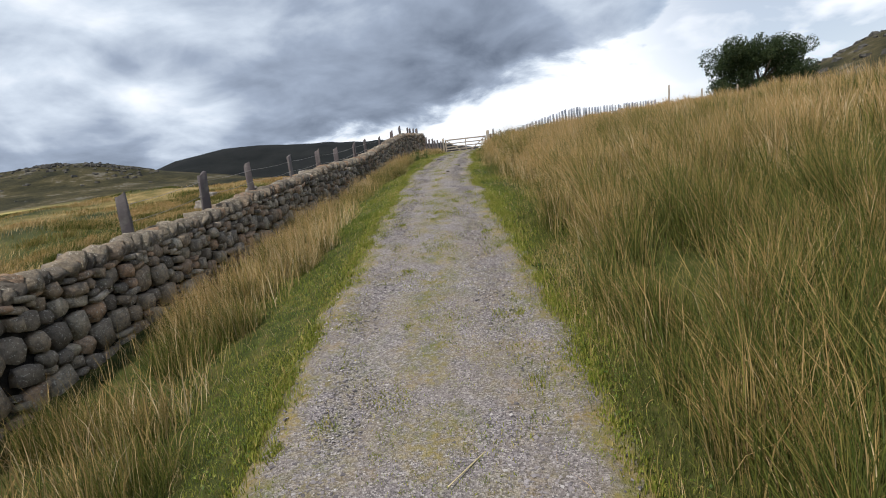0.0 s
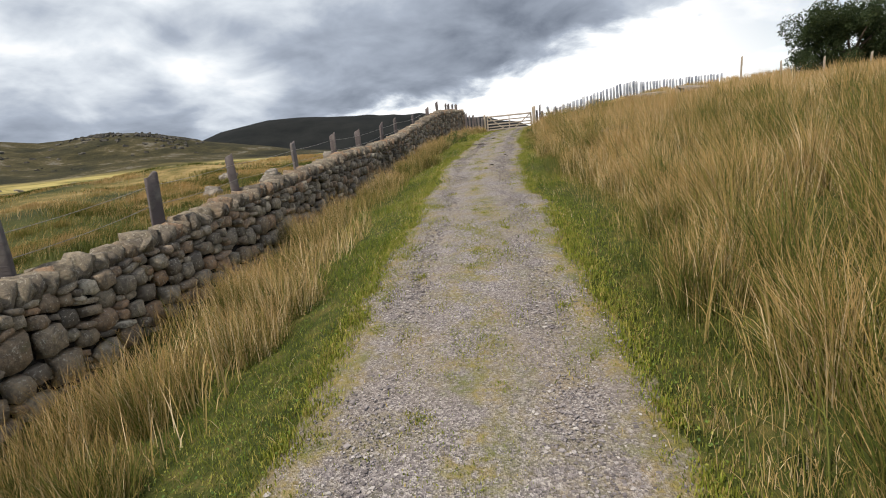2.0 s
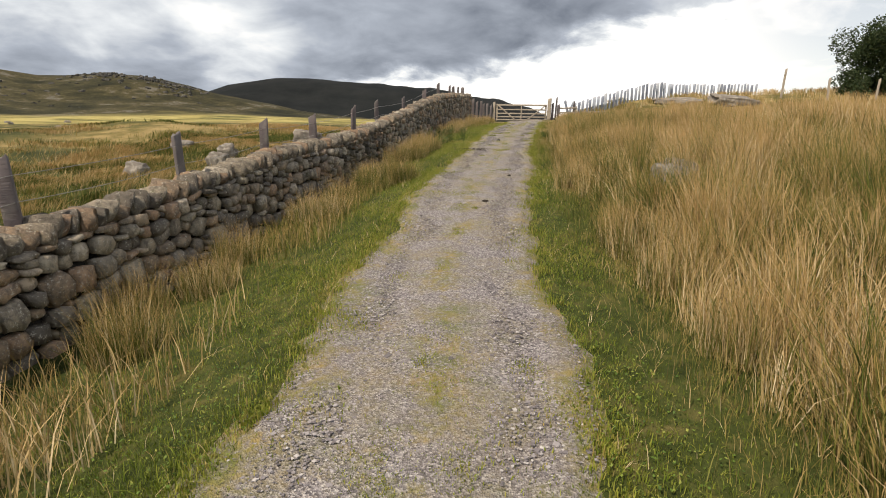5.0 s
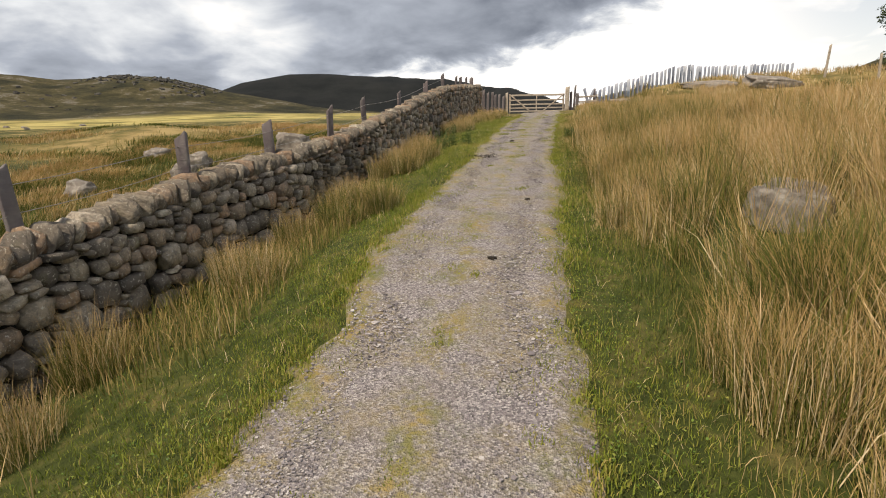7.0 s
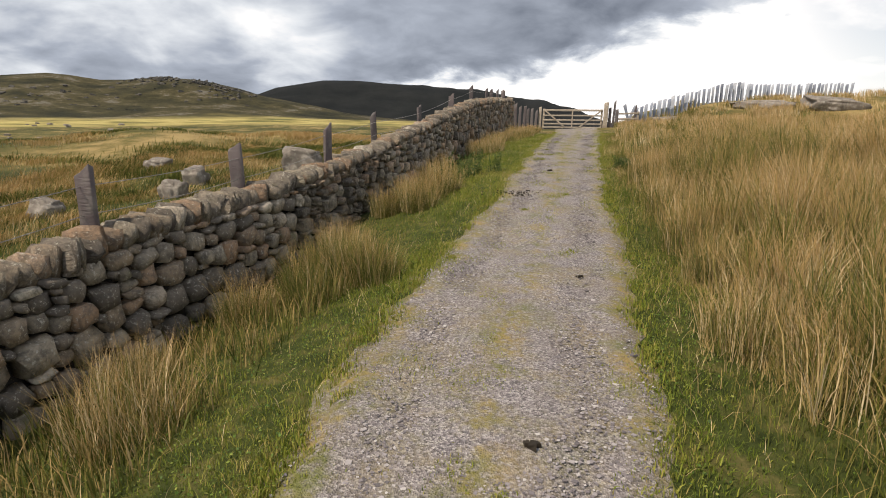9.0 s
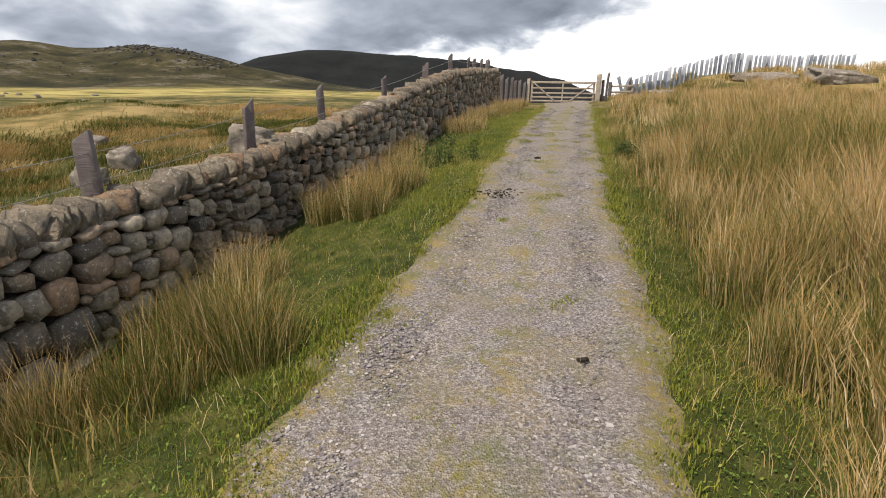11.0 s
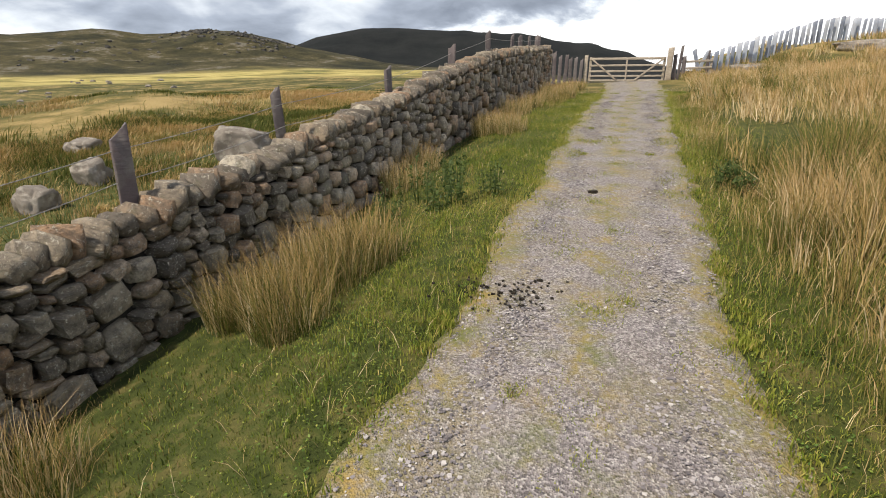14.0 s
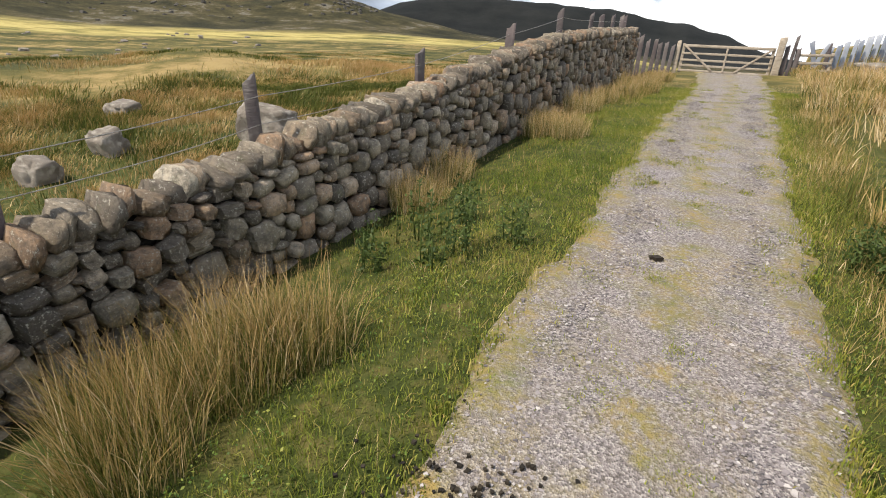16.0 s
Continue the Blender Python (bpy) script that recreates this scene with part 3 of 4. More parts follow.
edge_d = np.minimum(np.abs(x - np.interp(y, LEFT_Y, LEFT_X)), np.abs(x - np.interp(y, RIGHT_Y, RIGHT_X)))
u = np.clip(u + 0.34 * smooth(0.22, 0.0, edge_d) * (0.5 + 0.5 * wobble(x, y, 1.6, 7)), 0.02, 0.98)
blades("verge_turf", M_TURF, "short bright green turf along the track verges", x, y, height(x, y), np.maximum(h, .02), rng.uniform(.0025, .0055, len(x)), rng.normal(0, .55, len(x)), rng.normal(0, .55, len(x)), u)

# clover and other low leaves in the turf
n = 40000
y = rng.uniform(0.6, 28, n)
x = np.where(rng.uniform(0, 1, n) < .66, np.interp(y, LEFT_Y, LEFT_X) + .05 - np.abs(rng.normal(0, .9, n)), np.interp(y, RIGHT_Y, RIGHT_X) - .03 + np.abs(rng.normal(0, .32, n)))
ok = (x > wall_x(y) + .1) & (wobble(x, y, 3.1, 4) + rng.normal(0, .4, n) > -.1)
x, y = x[ok], y[ok]
n = len(x)
a, s = rng.uniform(0, 6.28, n), rng.uniform(.004, .010, n)
p = np.stack([x, y, height(x, y) + rng.uniform(.012, .05, n)], -1)
e = np.stack([np.cos(a), np.sin(a), rng.normal(0, .35, n)], -1) * s[:, None]
f = np.stack([-np.sin(a), np.cos(a), rng.normal(0, .35, n)], -1) * s[:, None] * .7
tagged(mesh_from("clover", np.stack([p - e, p - f, p + e, p + f], 1), [np.arange(n * 4).reshape(n, 4)], M_HERB), "low clover leaves scattered through the verge turf", "clover", kind="stuff")

# dead stalks lying on the verge
n = 3600
y = rng.uniform(0.6, 36, n)
x = np.where(rng.uniform(0, 1, n) < .55, np.interp(y, LEFT_Y, LEFT_X) - np.abs(rng.normal(0, .6, n)), np.interp(y, RIGHT_Y, RIGHT_X) + np.abs(rng.normal(0, .4, n)))
ok = x > wall_x(y) + .1
x, y = x[ok], y[ok]
n = len(x)
a = rng.uniform(0, 6.28, n)
blades("dead_stalks", M_RUSH, "dead straw stalks lying in the verge turf", x, y, height(x, y) + .015, rng.uniform(.05, .15, n), rng.uniform(.002, .0035, n), np.cos(a) * .93, np.sin(a) * .93, rng.uniform(.55, 1, n))

# low tufts of grass that grow in the gravel
k = 800
ky, ku = np.where(rng.uniform(0, 1, k) < .3, rng.uniform(1.5, 9, k), rng.uniform(1, 36, k)), np.clip(rng.choice([0.0, 0.03, 0.5, 0.5, 0.97, 1.0], k) + rng.normal(0, 0.09, k), 0, 1)
kx = np.interp(ky, LEFT_Y, LEFT_X) * (1 - ku) + np.interp(ky, RIGHT_Y, RIGHT_X) * ku
i = rng.integers(0, k, 80000)
sc = rng.uniform(0.03, 0.15, k)[i]
x, y = kx[i] + rng.normal(0, 1, 80000) * sc * 0.8, ky[i] + rng.normal(0, 1, 80000) * sc
blades("track_tufts", M_TURF, "small tufts of grass and moss growing in the track", x, y, track_z(x, y), rng.uniform(.008, .032, 80000), rng.uniform(.004, .008, 80000), rng.normal(0, .6, 80000), rng.normal(0, .6, 80000), np.clip(0.55 + rng.normal(0, .22, 80000), 0, 1))

# rough grass at the wall's foot
n = 34000
x, y, ox, oy, hue = clumped(n, -1.5, -1.0, 1, 40, 60, 0.14)
s = rng.uniform(0, 1, n)
x = wall_x(y) + 0.22 + s * np.maximum(np.interp(y, LEFT_Y, LEFT_X) - 0.75 - wall_x(y) - 0.22, 0.2) + 0.25 * ox * 0.2
lower = smooth(13, 9, y)            # the lower stretch is rank and dry
lush = smooth(-0.2 - 0.5 * lower, 0.5 - 0.4 * lower, wobble(y, y * 0.3, 0.9, 5) + rng.normal(0, 0.3, n)) * np.where((y > 16.6) & (y < 26), 0.28, 1.0)
ok = rng.uniform(0, 1, n) < 0.25 + 0.75 * lush
x, y, ox, oy, hue, lush, lower = x[ok], y[ok], ox[ok], oy[ok], hue[ok], lush[ok], lower[ok]
m = len(x)
h = (0.06 + (0.20 + 0.22 * lower) * lush) * rng.uniform(0.5, 1.15, m) * np.where((y > 16.4) & (y < 21), .45, 1.0)
u = np.clip(0.10 + 0.40 * hue + 0.06 * lush + 0.20 * lower + rng.normal(0, .17, m), 0, 1)
blades("wall_foot_grass", M_RUSH, "mixed rough grass between the verge and the wall", x, y, height(x, y), h, rng.uniform(.005, .010, m), .3 * ox + rng.normal(0, .2, m), .3 * oy + rng.normal(0, .2, m), u)

# pasture beyond the wall
n = 120000
x, y, ox, oy, hue = (np.concatenate(p) for p in zip(clumped(170000, -15, -3.0, 4, 44, 420, 0.6), clumped(90000, -36, -6.0, 2, 75, 300, 1.0), clumped(60000, -85, -14, 6, 135, 260, 2.0)))
ok = x < wall_x(y) - 0.75
x, y, ox, oy, hue = x[ok], y[ok], ox[ok], oy[ok], hue[ok]
m = len(x)
d = np.hypot(x, y - 12)
h = rng.uniform(.16, .40, m) * (0.7 + 0.4 * wobble(x, y, 0.5, 3))
u = np.clip(0.06 + 0.58 * smooth(.30, .66, .45 * hue + .55 * (.5 + .5 * wobble(x, y, .35, 1))) + rng.normal(0, .12, m), 0, 1)
blades("pasture_tussocks", M_RUSH, "tussocky tawny and green moor grass beyond the wall", x, y, height(x, y), np.maximum(h, .1), 0.003 + 0.0008 * d, .12 * ox + 0.42 + rng.normal(0, .22, m), .35 * oy + rng.normal(0, .2, m), u)

# single rush tussocks
def tussock_mesh(name, n, h, w, hue):
    a, r = rng.uniform(0, 6.28, n), np.sqrt(rng.uniform(0, 1, n)) * w
    x, y = np.cos(a) * r * .66, np.sin(a) * r * .66
    f = r / w
    hh = h * (.28 + .85 * rng.uniform(0, 1, n) ** .7) * (1 - .2 * f)
    u = np.clip(hue + rng.normal(0, .09 + .16 * hue, n) + np.where(rng.uniform(0, 1, n) < .10, .40, 0), 0, 1)
    v, q, t, uv = blade_arrays(x, y, np.zeros(n), hh, rng.uniform(.0026, .0052, n), np.cos(a) * f * .22 + rng.normal(-.02, .22, n), np.sin(a) * f * .22 + rng.normal(0, .22, n), u)
    return mesh_from(name, v, [q, t], M_RUSH, parent=False, uv=uv)


MIX = [(900, 300), (700, 520), (820, 420), (520, 640), (1000, 150)]
TUSSOCKS = [(tussock_mesh("green_clump", g, .42, .34 + .04 * k, .15), tussock_mesh("dry_clump", d, .54 + .05 * (k % 3), (.36 + .04 * k), .46 + .06 * (k % 4))) for k, (g, d) in enumerate(MIX)]
HUES = ("green rush tussock with straw tips", "straw-brown rush tussock", "green and straw rush tussock", "pale straw rush tussock", "dark green rush tussock")
# left tussocks below y = 5 take greener meshes, shade put into their colour
SPOTS = [(-2.97, 5.82, 2), (-2.84, 3.6, 4), (-2.3, 3.3, 0), (-1.95, 2.6, 4), (-1.85, 6.98, 3), (-3.34, 3.9, 4), (-1.95, 6.36, 3), (-2.93, 5.3, 1), (-2.44, 5.8, 1), (-2.6, 4.6, 4), (-2.2, 4.9, 0),
         (-2.59, 9.9, 1), (-2.36, 8.23, 0), (-2.3, 7.34, 1), (-3.3, 10.9, 2), (-2.7, 11.3, 3), (-2.73, 7.74, 1), 
         (-2.7, 14.0, 3), (-2.88, 12.2, 2), (-2.16, 13.35, 3), (-2.44, 15.04, 2), (-2.02, 16.19, 4), (-2.3, 17.0, 3),
         (-1.6, 15.6, 0), (-2.15, 15.75, 0), (-1.85, 15.25, 4), (-1.35, 15.45, 0), (-1.9, 15.95, 4), (-2.2, 18.6, 1), (-1.62, 18.35, 1), (-1.6, 18.95, 2), (-1.43, 19.25, 1), (-1.85, 18.7, 1), (-1.9, 19.3, 3),
         (-2.2, 22.2, 3), (-2.3, 23.2, 3), (-1.4, 25.85, 3), (-1.75, 25.9, 3), (-1.15, 25.35, 3), (-1.9, 26.8, 1), (-1.5, 28.2, 3), (-1.25, 29.6, 3), (-.95, 31.0, 3), (-.5, 32.1, 3), (-1.1, 32.8, 1), (-.6, 34.2, 3), (-.3, 36.0, 3),
         (1.5, 3.6, 0), (1.6, 6.2, 2), (1.7, 7.5, 0), (1.85, 9.5, 3), (1.8, 10.5, 3), (1.74, 11.34, 3), (1.6, 11.7, 1), (1.55, 14.4, 3), (1.83, 14.06, 3), (1.63, 15.6, 1), (1.7, 16.5, 1), (1.78, 17.9, 2), (1.85, 19.8, 2), (2.7, 15.26, 3), (3.2, 13.3, 3)]
for sx, sy, k in SPOTS:
    ob = new("rush_tussock")
    s = rng.uniform(.85, 1.15)
    ob.matrix_basis = pose(sx, sy, float(height(sx, sy)), 0, 0, rng.uniform(0, 360)) @ Matrix.Scale(s, 4)
    tagged(ob, HUES[k] + " growing on the verge", "rush", "rush tussocks beside the track")
    for me in TUSSOCKS[k]:
        new(me.name.split(".")[0], me).parent = ob

# ---------------- dry stone wall ----------------
wall = empty("dry_stone_wall", (float(wall_x(18)) - .3, 18, float(height(-3.1, 18))), "dry stone wall of grey-brown field stones with upright cope stones", "wall")
wall["kind"] = "structure"
W0 = wall.location.copy()


def top_z(y):
    return np.interp(y, WALL_Y, WALL_Z)


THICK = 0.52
# inner body behind the stones, its dark faces stand for shade in the gaps
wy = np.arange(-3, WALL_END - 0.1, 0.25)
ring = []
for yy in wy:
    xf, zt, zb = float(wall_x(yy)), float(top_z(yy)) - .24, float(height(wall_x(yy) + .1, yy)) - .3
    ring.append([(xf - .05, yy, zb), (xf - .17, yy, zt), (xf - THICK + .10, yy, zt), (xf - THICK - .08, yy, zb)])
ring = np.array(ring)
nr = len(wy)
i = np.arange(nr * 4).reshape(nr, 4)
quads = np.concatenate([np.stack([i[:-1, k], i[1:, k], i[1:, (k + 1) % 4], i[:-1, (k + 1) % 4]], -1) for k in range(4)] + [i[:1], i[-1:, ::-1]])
mesh_from("core", ring.reshape(-1, 3) - np.array(W0), [quads], M_GAP_SHADE, wall)


def stone_bm(seed, sharp=0.55):
    """A rough field stone in a unit box: 26 corners, 48 triangles."""
    r = random.Random(seed)
    bm = bmesh.new()
    bmesh.ops.create_cube(bm, size=1)
    bmesh.ops.subdivide_edges(bm, edges=bm.edges[:], cuts=1, use_grid_fill=True)
    for v in bm.verts:
        n = sum(abs(c) > .4 for c in v.co)
        k = {1: .99, 2: 1.0 - .10 * (1 - sharp), 3: .93 - .22 * (1 - sharp)}[n] if n else 1
        v.co = Vector([c * k * r.uniform(.76, 1.12) for c in v.co])
    me = bpy.data.meshes.new("stone")
    bm.to_mesh(me)
    bm.free()
    me.materials.append(M_STONE)
    for f in me.polygons:
        f.use_smooth = r.random() < .4
    return me


SHAPES = [stone_bm(k, (.45, .7, .9, .6)[k % 4]) for k in range(16)]
SHAPE_V = [np.array([v.co for v in me.vertices]) for me in SHAPES]
SHAPE_F = [np.array([p.vertices[:] for p in me.polygons]) for me in SHAPES]

# fill the face with stones of mixed size, none in courses
CELL = 0.068
cols, rows_n = int((WALL_END + 3) / CELL), 16
used = np.zeros((rows_n, cols), bool)
layout = []
rs = random.Random(11)
for r in range(rows_n):
    for c in range(cols):
        if used[r, c]:
            continue
        low = r < 9
        w = rs.choice((2, 2, 3, 3, 3, 4, 4, 5) if low else (1, 2, 2, 3, 3, 4, 4))
        hgt = rs.choice((1, 2, 3, 3, 4, 5) if low else (1, 2, 2, 3, 3))
        w = max(w, hgt)
        while w > 1 and (c + w > cols or used[r, c:c + w].any()):
            w -= 1
        hgt = min(hgt, rows_n - r, max(1, w))
        used[r:r + hgt, c:c + w] = True
        layout.append((c, r, w, hgt))
joined_v, joined_f, count = [], [], 0
for c, r, w, hgt in layout:
    yc = -3 + (c + w / 2) * CELL
    zt = float(top_z(yc)) - .20
    zb = float(height(wall_x(yc) + .1, yc)) - .16
    scale_z = (zt - zb) / (rows_n * CELL)
    s = (r + hgt / 2) / rows_n
    zc = zb + (zt - zb) * s
    xf = float(wall_x(yc)) + .08 - .11 * s
    slope = math.degrees(math.atan(0.13)) + rs.uniform(-16, 16)
    depth = rs.uniform(.16, .24)
    size = (depth, w * CELL * rs.uniform(.84, .97), hgt * CELL * scale_z * rs.uniform(.84, .97))
    m = Matrix.LocRotScale((xf - depth * .5 + rs.uniform(-.05, .045), yc, zc), Euler((radians(slope), radians(rs.uniform(-8, 8)), radians(rs.uniform(-9, 9)))), size)
    k = rs.randrange(16)
    if 17.3 < yc < 20.4 and count < 300:
        ob = new("stone", SHAPES[k])
        ob.parent = wall
        ob.matrix_basis = Matrix.Translation(-W0) @ m
        count += 1
    else:
        a = np.array(m)
        joined_f.append(SHAPE_F[k] + 26 * len(joined_v))
        joined_v.append(SHAPE_V[k] @ a[:3, :3].T + a[:3, 3] - np.array(W0))
# rough stones of the hidden side and the end
for yy in np.arange(-2.8, WALL_END, .3):
    for s in (.15, .5, .85):
        zb, zt = float(height(wall_x(yy), yy)) - .1, float(top_z(yy)) - .2
        m = np.array(Matrix.LocRotScale((float(wall_x(yy)) - THICK + .02, yy + rs.uniform(-.05, .05), zb + (zt - zb) * s), Euler((rs.uniform(-.2, .2), 0, rs.uniform(-.2, .2))), (.2, .32, .33)))
        k = rs.randrange(16)
        joined_f.append(SHAPE_F[k] + 26 * len(joined_v))
        joined_v.append(SHAPE_V[k] @ m[:3, :3].T + m[:3, 3] - np.array(W0))
for s in np.arange(.08, 1, .13):
    for dxx in (.1, .27, .44):
        zb, zt = float(height(wall_x(WALL_END), WALL_END)) - .1, float(top_z(WALL_END)) - .2
        m = np.array(Matrix.LocRotScale((float(wall_x(WALL_END)) - dxx, WALL_END - .1, zb + (zt - zb) * s), Euler((0, rs.uniform(-.1, .1), rs.uniform(-.2, .2))), (.2, .24, .15)))
        k = rs.randrange(16)
        joined_f.append(SHAPE_F[k] + 26 * len(joined_v))
        joined_v.append(SHAPE_V[k] @ m[:3, :3].T + m[:3, 3] - np.array(W0))
fill = mesh_from("stones", np.concatenate(joined_v), [np.concatenate(joined_f)], M_STONES, wall)
fill["kind"] = "stuff"

COPES = [stone_bm(60 + k, (.15, .3, .0)[k % 3]) for k in range(9)]
for me in COPES:
    for f in me.polygons:
        f.use_smooth = True
# cope stones set on edge, leaning
yc = -2.8
while yc < WALL_END - .05:
    wdt = rs.choice((.08, .09, .10, .11, .12, .14, .17))
    hgt = rs.uniform(.19, .26) if wdt < .13 else rs.uniform(.16, .21)
    ob = new("cope_stone", COPES[rs.randrange(9)])
    ob.parent = wall
    depth = rs.uniform(.34, .5)
    ob.matrix_basis = Matrix.Translation(-W0) @ Matrix.LocRotScale((float(wall_x(yc)) - .25 + rs.uniform(-.04, .04), yc + wdt / 2, float(top_z(yc)) - .21 + hgt * .42), Euler((radians(rs.gauss(-17, 11)), radians(rs.uniform(-10, 10)), radians(rs.uniform(-14, 14)))), (depth, wdt * 1.22, hgt * 1.18))
    yc += wdt

# ---------------- slate fence posts along the wall, with wire ----------------
def slab_bm(w, d, h, seed, chip=0.12, lean=0.0):
    """A split slab standing on z = 0 with a broken top and worn edges."""
    r = random.Random(seed)
    bm = bmesh.new()
    bmesh.ops.create_cube(bm, size=1)
    bmesh.ops.subdivide_edges(bm, edges=[e for e in bm.edges if abs((e.verts[0].co - e.verts[1].co).z) > .5], cuts=4)
    bmesh.ops.subdivide_edges(bm, edges=[e for e in bm.edges if abs((e.verts[0].co - e.verts[1].co).x) > .5], cuts=2)
    for v in bm.verts:
        t = v.co.z + .5
        x, y = v.co.x * w * (1 - .10 * t) * r.uniform(.93, 1.07), v.co.y * d * r.uniform(.85, 1.12)
        z = t * h
        if t > .95:
            z += (v.co.x + r.uniform(-.3, .3)) * chip * h * .5
        v.co = Vector((x + lean * t * h, y, z))
    bmesh.ops.bevel(bm, geom=bm.edges[:], offset=min(w, d) * .08, segments=1, affect="EDGES", clamp_overlap=True)
    return bm


POST_Y = [6.7, 8.58, 10.5, 12.7, 14.65, 16.65, 18.78, 20.85, 23.6, 26.4, 29.4, 31.8, 33.4, 34.7, 35.7, 36.6]
POST_TOP = [1.95, 2.24, 2.45, 2.68, 2.90, 3.05, 3.33, 3.60, 3.89, 4.39, 4.90, 5.02, 5.12, 5.22, 5.30, 5.36]
tops = []
for k, yy in enumerate(POST_Y):
    xx = float(wall_x(yy)) - .40
    zb = float(height(xx, yy)) - .05
    h = POST_TOP[k] - zb
    ob = part("slate_post", slab_bm((.15, .17, .14, .12)[k % 4], .06, h, 40 + k, .10, (-.03, .02, -.05, -.06, .01)[k % 5]), M_SLATE, None)
    ob.matrix_basis = pose(xx, yy, zb, 0, 0, (20, 60, 35, 75, 10)[k % 5])
    tagged(ob, "dark slate fence post standing behind the stone wall", "fence post", "slate posts along the wall")
    tops.append((xx, yy, zb + h))
for drop, sag in ((.14, .02), (.38, .03)):
    cu = bpy.data.curves.new("fence_wire", "CURVE")
    cu.dimensions, cu.bevel_depth, cu.bevel_resolution = "3D", .004, 1
    sp = cu.splines.new("POLY")
    pts = []
    for (x0, y0, z0), (x1, y1, z1) in zip(tops, tops[1:]):
        for j in range(6):
            t = j / 6
            pts.append((x0 + (x1 - x0) * t, y0 + (y1 - y0) * t, z0 + (z1 - z0) * t - drop - sag * 4 * t * (1 - t), 1))
    sp.points.add(len(pts) - 1)
    for p, c in zip(sp.points, pts):
        p.co = c
    cu.materials.append(M_WIRE)
    tagged(new("fence_wire", cu), "thin rusty wire strung along the slate posts", "wire", "fence wires behind the wall")


# ---------------- gate ----------------
def bar_bm(a, b, w, d, seed=0):
    """A sawn bar from a to b, softly worn."""
    r = random.Random(seed)
    a, b = Vector(a), Vector(b)
    bm = bmesh.new()
    bmesh.ops.create_cube(bm, size=1)
    bmesh.ops.subdivide_edges(bm, edges=[e for e in bm.edges if abs((e.verts[0].co - e.verts[1].co).x) > .5], cuts=5)
    L = (b - a).length
    for v in bm.verts:
        v.co = Vector((v.co.x * L, v.co.y * d * r.uniform(.92, 1.08), v.co.z * w * r.uniform(.9, 1.08)))
    bmesh.ops.bevel(bm, geom=bm.edges[:], offset=min(w, d) * .10, segments=1, affect="EDGES", clamp_overlap=True)
    q = (b - a).to_track_quat("X", "Z")
    bmesh.ops.transform(bm, matrix=Matrix.Translation((a + b) / 2) @ q.to_matrix().to_4x4(), verts=bm.verts)
    return bm


GATE_Y, GX0, GX1 = 42.4, .12, 3.55
gz = float(height(1.8, GATE_Y)) + .06
gate = empty("field_gate", (GX0, GATE_Y, gz - .06), "closed pale weathered five-bar wooden field gate with diagonal braces", "gate")
GW = GX1 - GX0
for k, hz in enumerate((.10, .30, .52, .78, 1.08)):
    part("rail", bar_bm((.02, 0, hz), (GW - .02, 0, hz + .02), .085 if k < 4 else .11, .035, k), M_WOOD, gate)
part("heel_stile", bar_bm((.05, .036, 0), (.05, .036, 1.16), .11, .05, 8), M_WOOD, gate)
part("head_stile", bar_bm((GW - .05, .036, 0), (GW - .05, .036, 1.16), .11, .05, 9), M_WOOD, gate)
part("brace", bar_bm((.10, -.035, 1.08), (1.3, -.035, .12), .075, .03, 10), M_WOOD, gate)
part("brace", bar_bm((GW - .10, -.035, 1.08), (GW - 1.3, -.035, .12), .075, .03, 11), M_WOOD, gate)
part("brace", bar_bm((GW / 2, -.035, .06), (GW / 2, -.035, 1.06), .07, .03, 12), M_WOOD, gate)
for name, xx, w, h in (("gate_post", GX0 - .16, .18, 1.30), ("gate_post", GX1 + .17, .26, 1.42)):
    zb = float(height(xx, GATE_Y)) - .1
    bm = slab_bm(w, w, h + .1, int(w * 100), .05)
    ob = part(name, bm, M_WOOD, None)
    ob.location = (xx, GATE_Y, zb)
    tagged(ob, "thick weathered timber gate post", "gate post", "gate posts")

# dark slate slabs that close the gaps on both sides of the gate
for k, (xx, yy, h, w) in enumerate([(3.98, 42.5, 1.12, .17), (4.17, 42.55, 1.5, .13), (4.36, 42.6, 1.05, .18), (5.5, 43.2, 1.2, .16),
                                    (-.28, 42.2, 1.1, .15), (-.50, 41.6, 1.2, .16), (-.70, 40.9, 1.15, .17), (-.90, 40.1, 1.3, .16), (-1.1, 39.3, 1.25, .15), (-1.28, 38.5, 1.4, .16), (-1.45, 37.8, 1.45, .16)]):
    zb = float(height(xx, yy)) - .12
    ob = part("slate_slab", slab_bm(w, .05, h + .12, 70 + k, .12, (-.02, .03, .0)[k % 3]), M_SLATE, None)
    ob.location = (xx, yy, zb)
    tagged(ob, "dark upright slate slab beside the gate", "slate slab", "slate slabs beside the gate")

side = empty("rail_fence", (4.4, 42.65, float(height(4.6, 42.7)) - .05), "short pale wooden rail fence beside the gate", "fence")
for k, hz in enumerate((.28, .56, .86)):
    part("rail", bar_bm((0, 0, hz), (1.25, .25, hz + .06), .10, .035, 30 + k), M_WOOD, side)
part("post", bar_bm((1.20, .29, -.1), (1.20, .29, 1.02), .10, .08, 34), M_WOOD, side)
part("post", bar_bm((.03, .05, -.1), (.03, .05, 1.0), .09, .07, 35), M_WOOD, side)
for k, (xx, h, ln) in enumerate(((5.0, 1.35, .32), (5.25, 1.35, -.30))):
    ob = part("slate_slab", slab_bm(.17, .06, h, 90 + k, .2, ln), M_BSLATE, None)
    ob.location = (xx, 43.2, float(height(xx, 43.2)) - .1)
    tagged(ob, "grey slate slab leaning beside the rail fence", "slate slab", "leaning slate slabs")

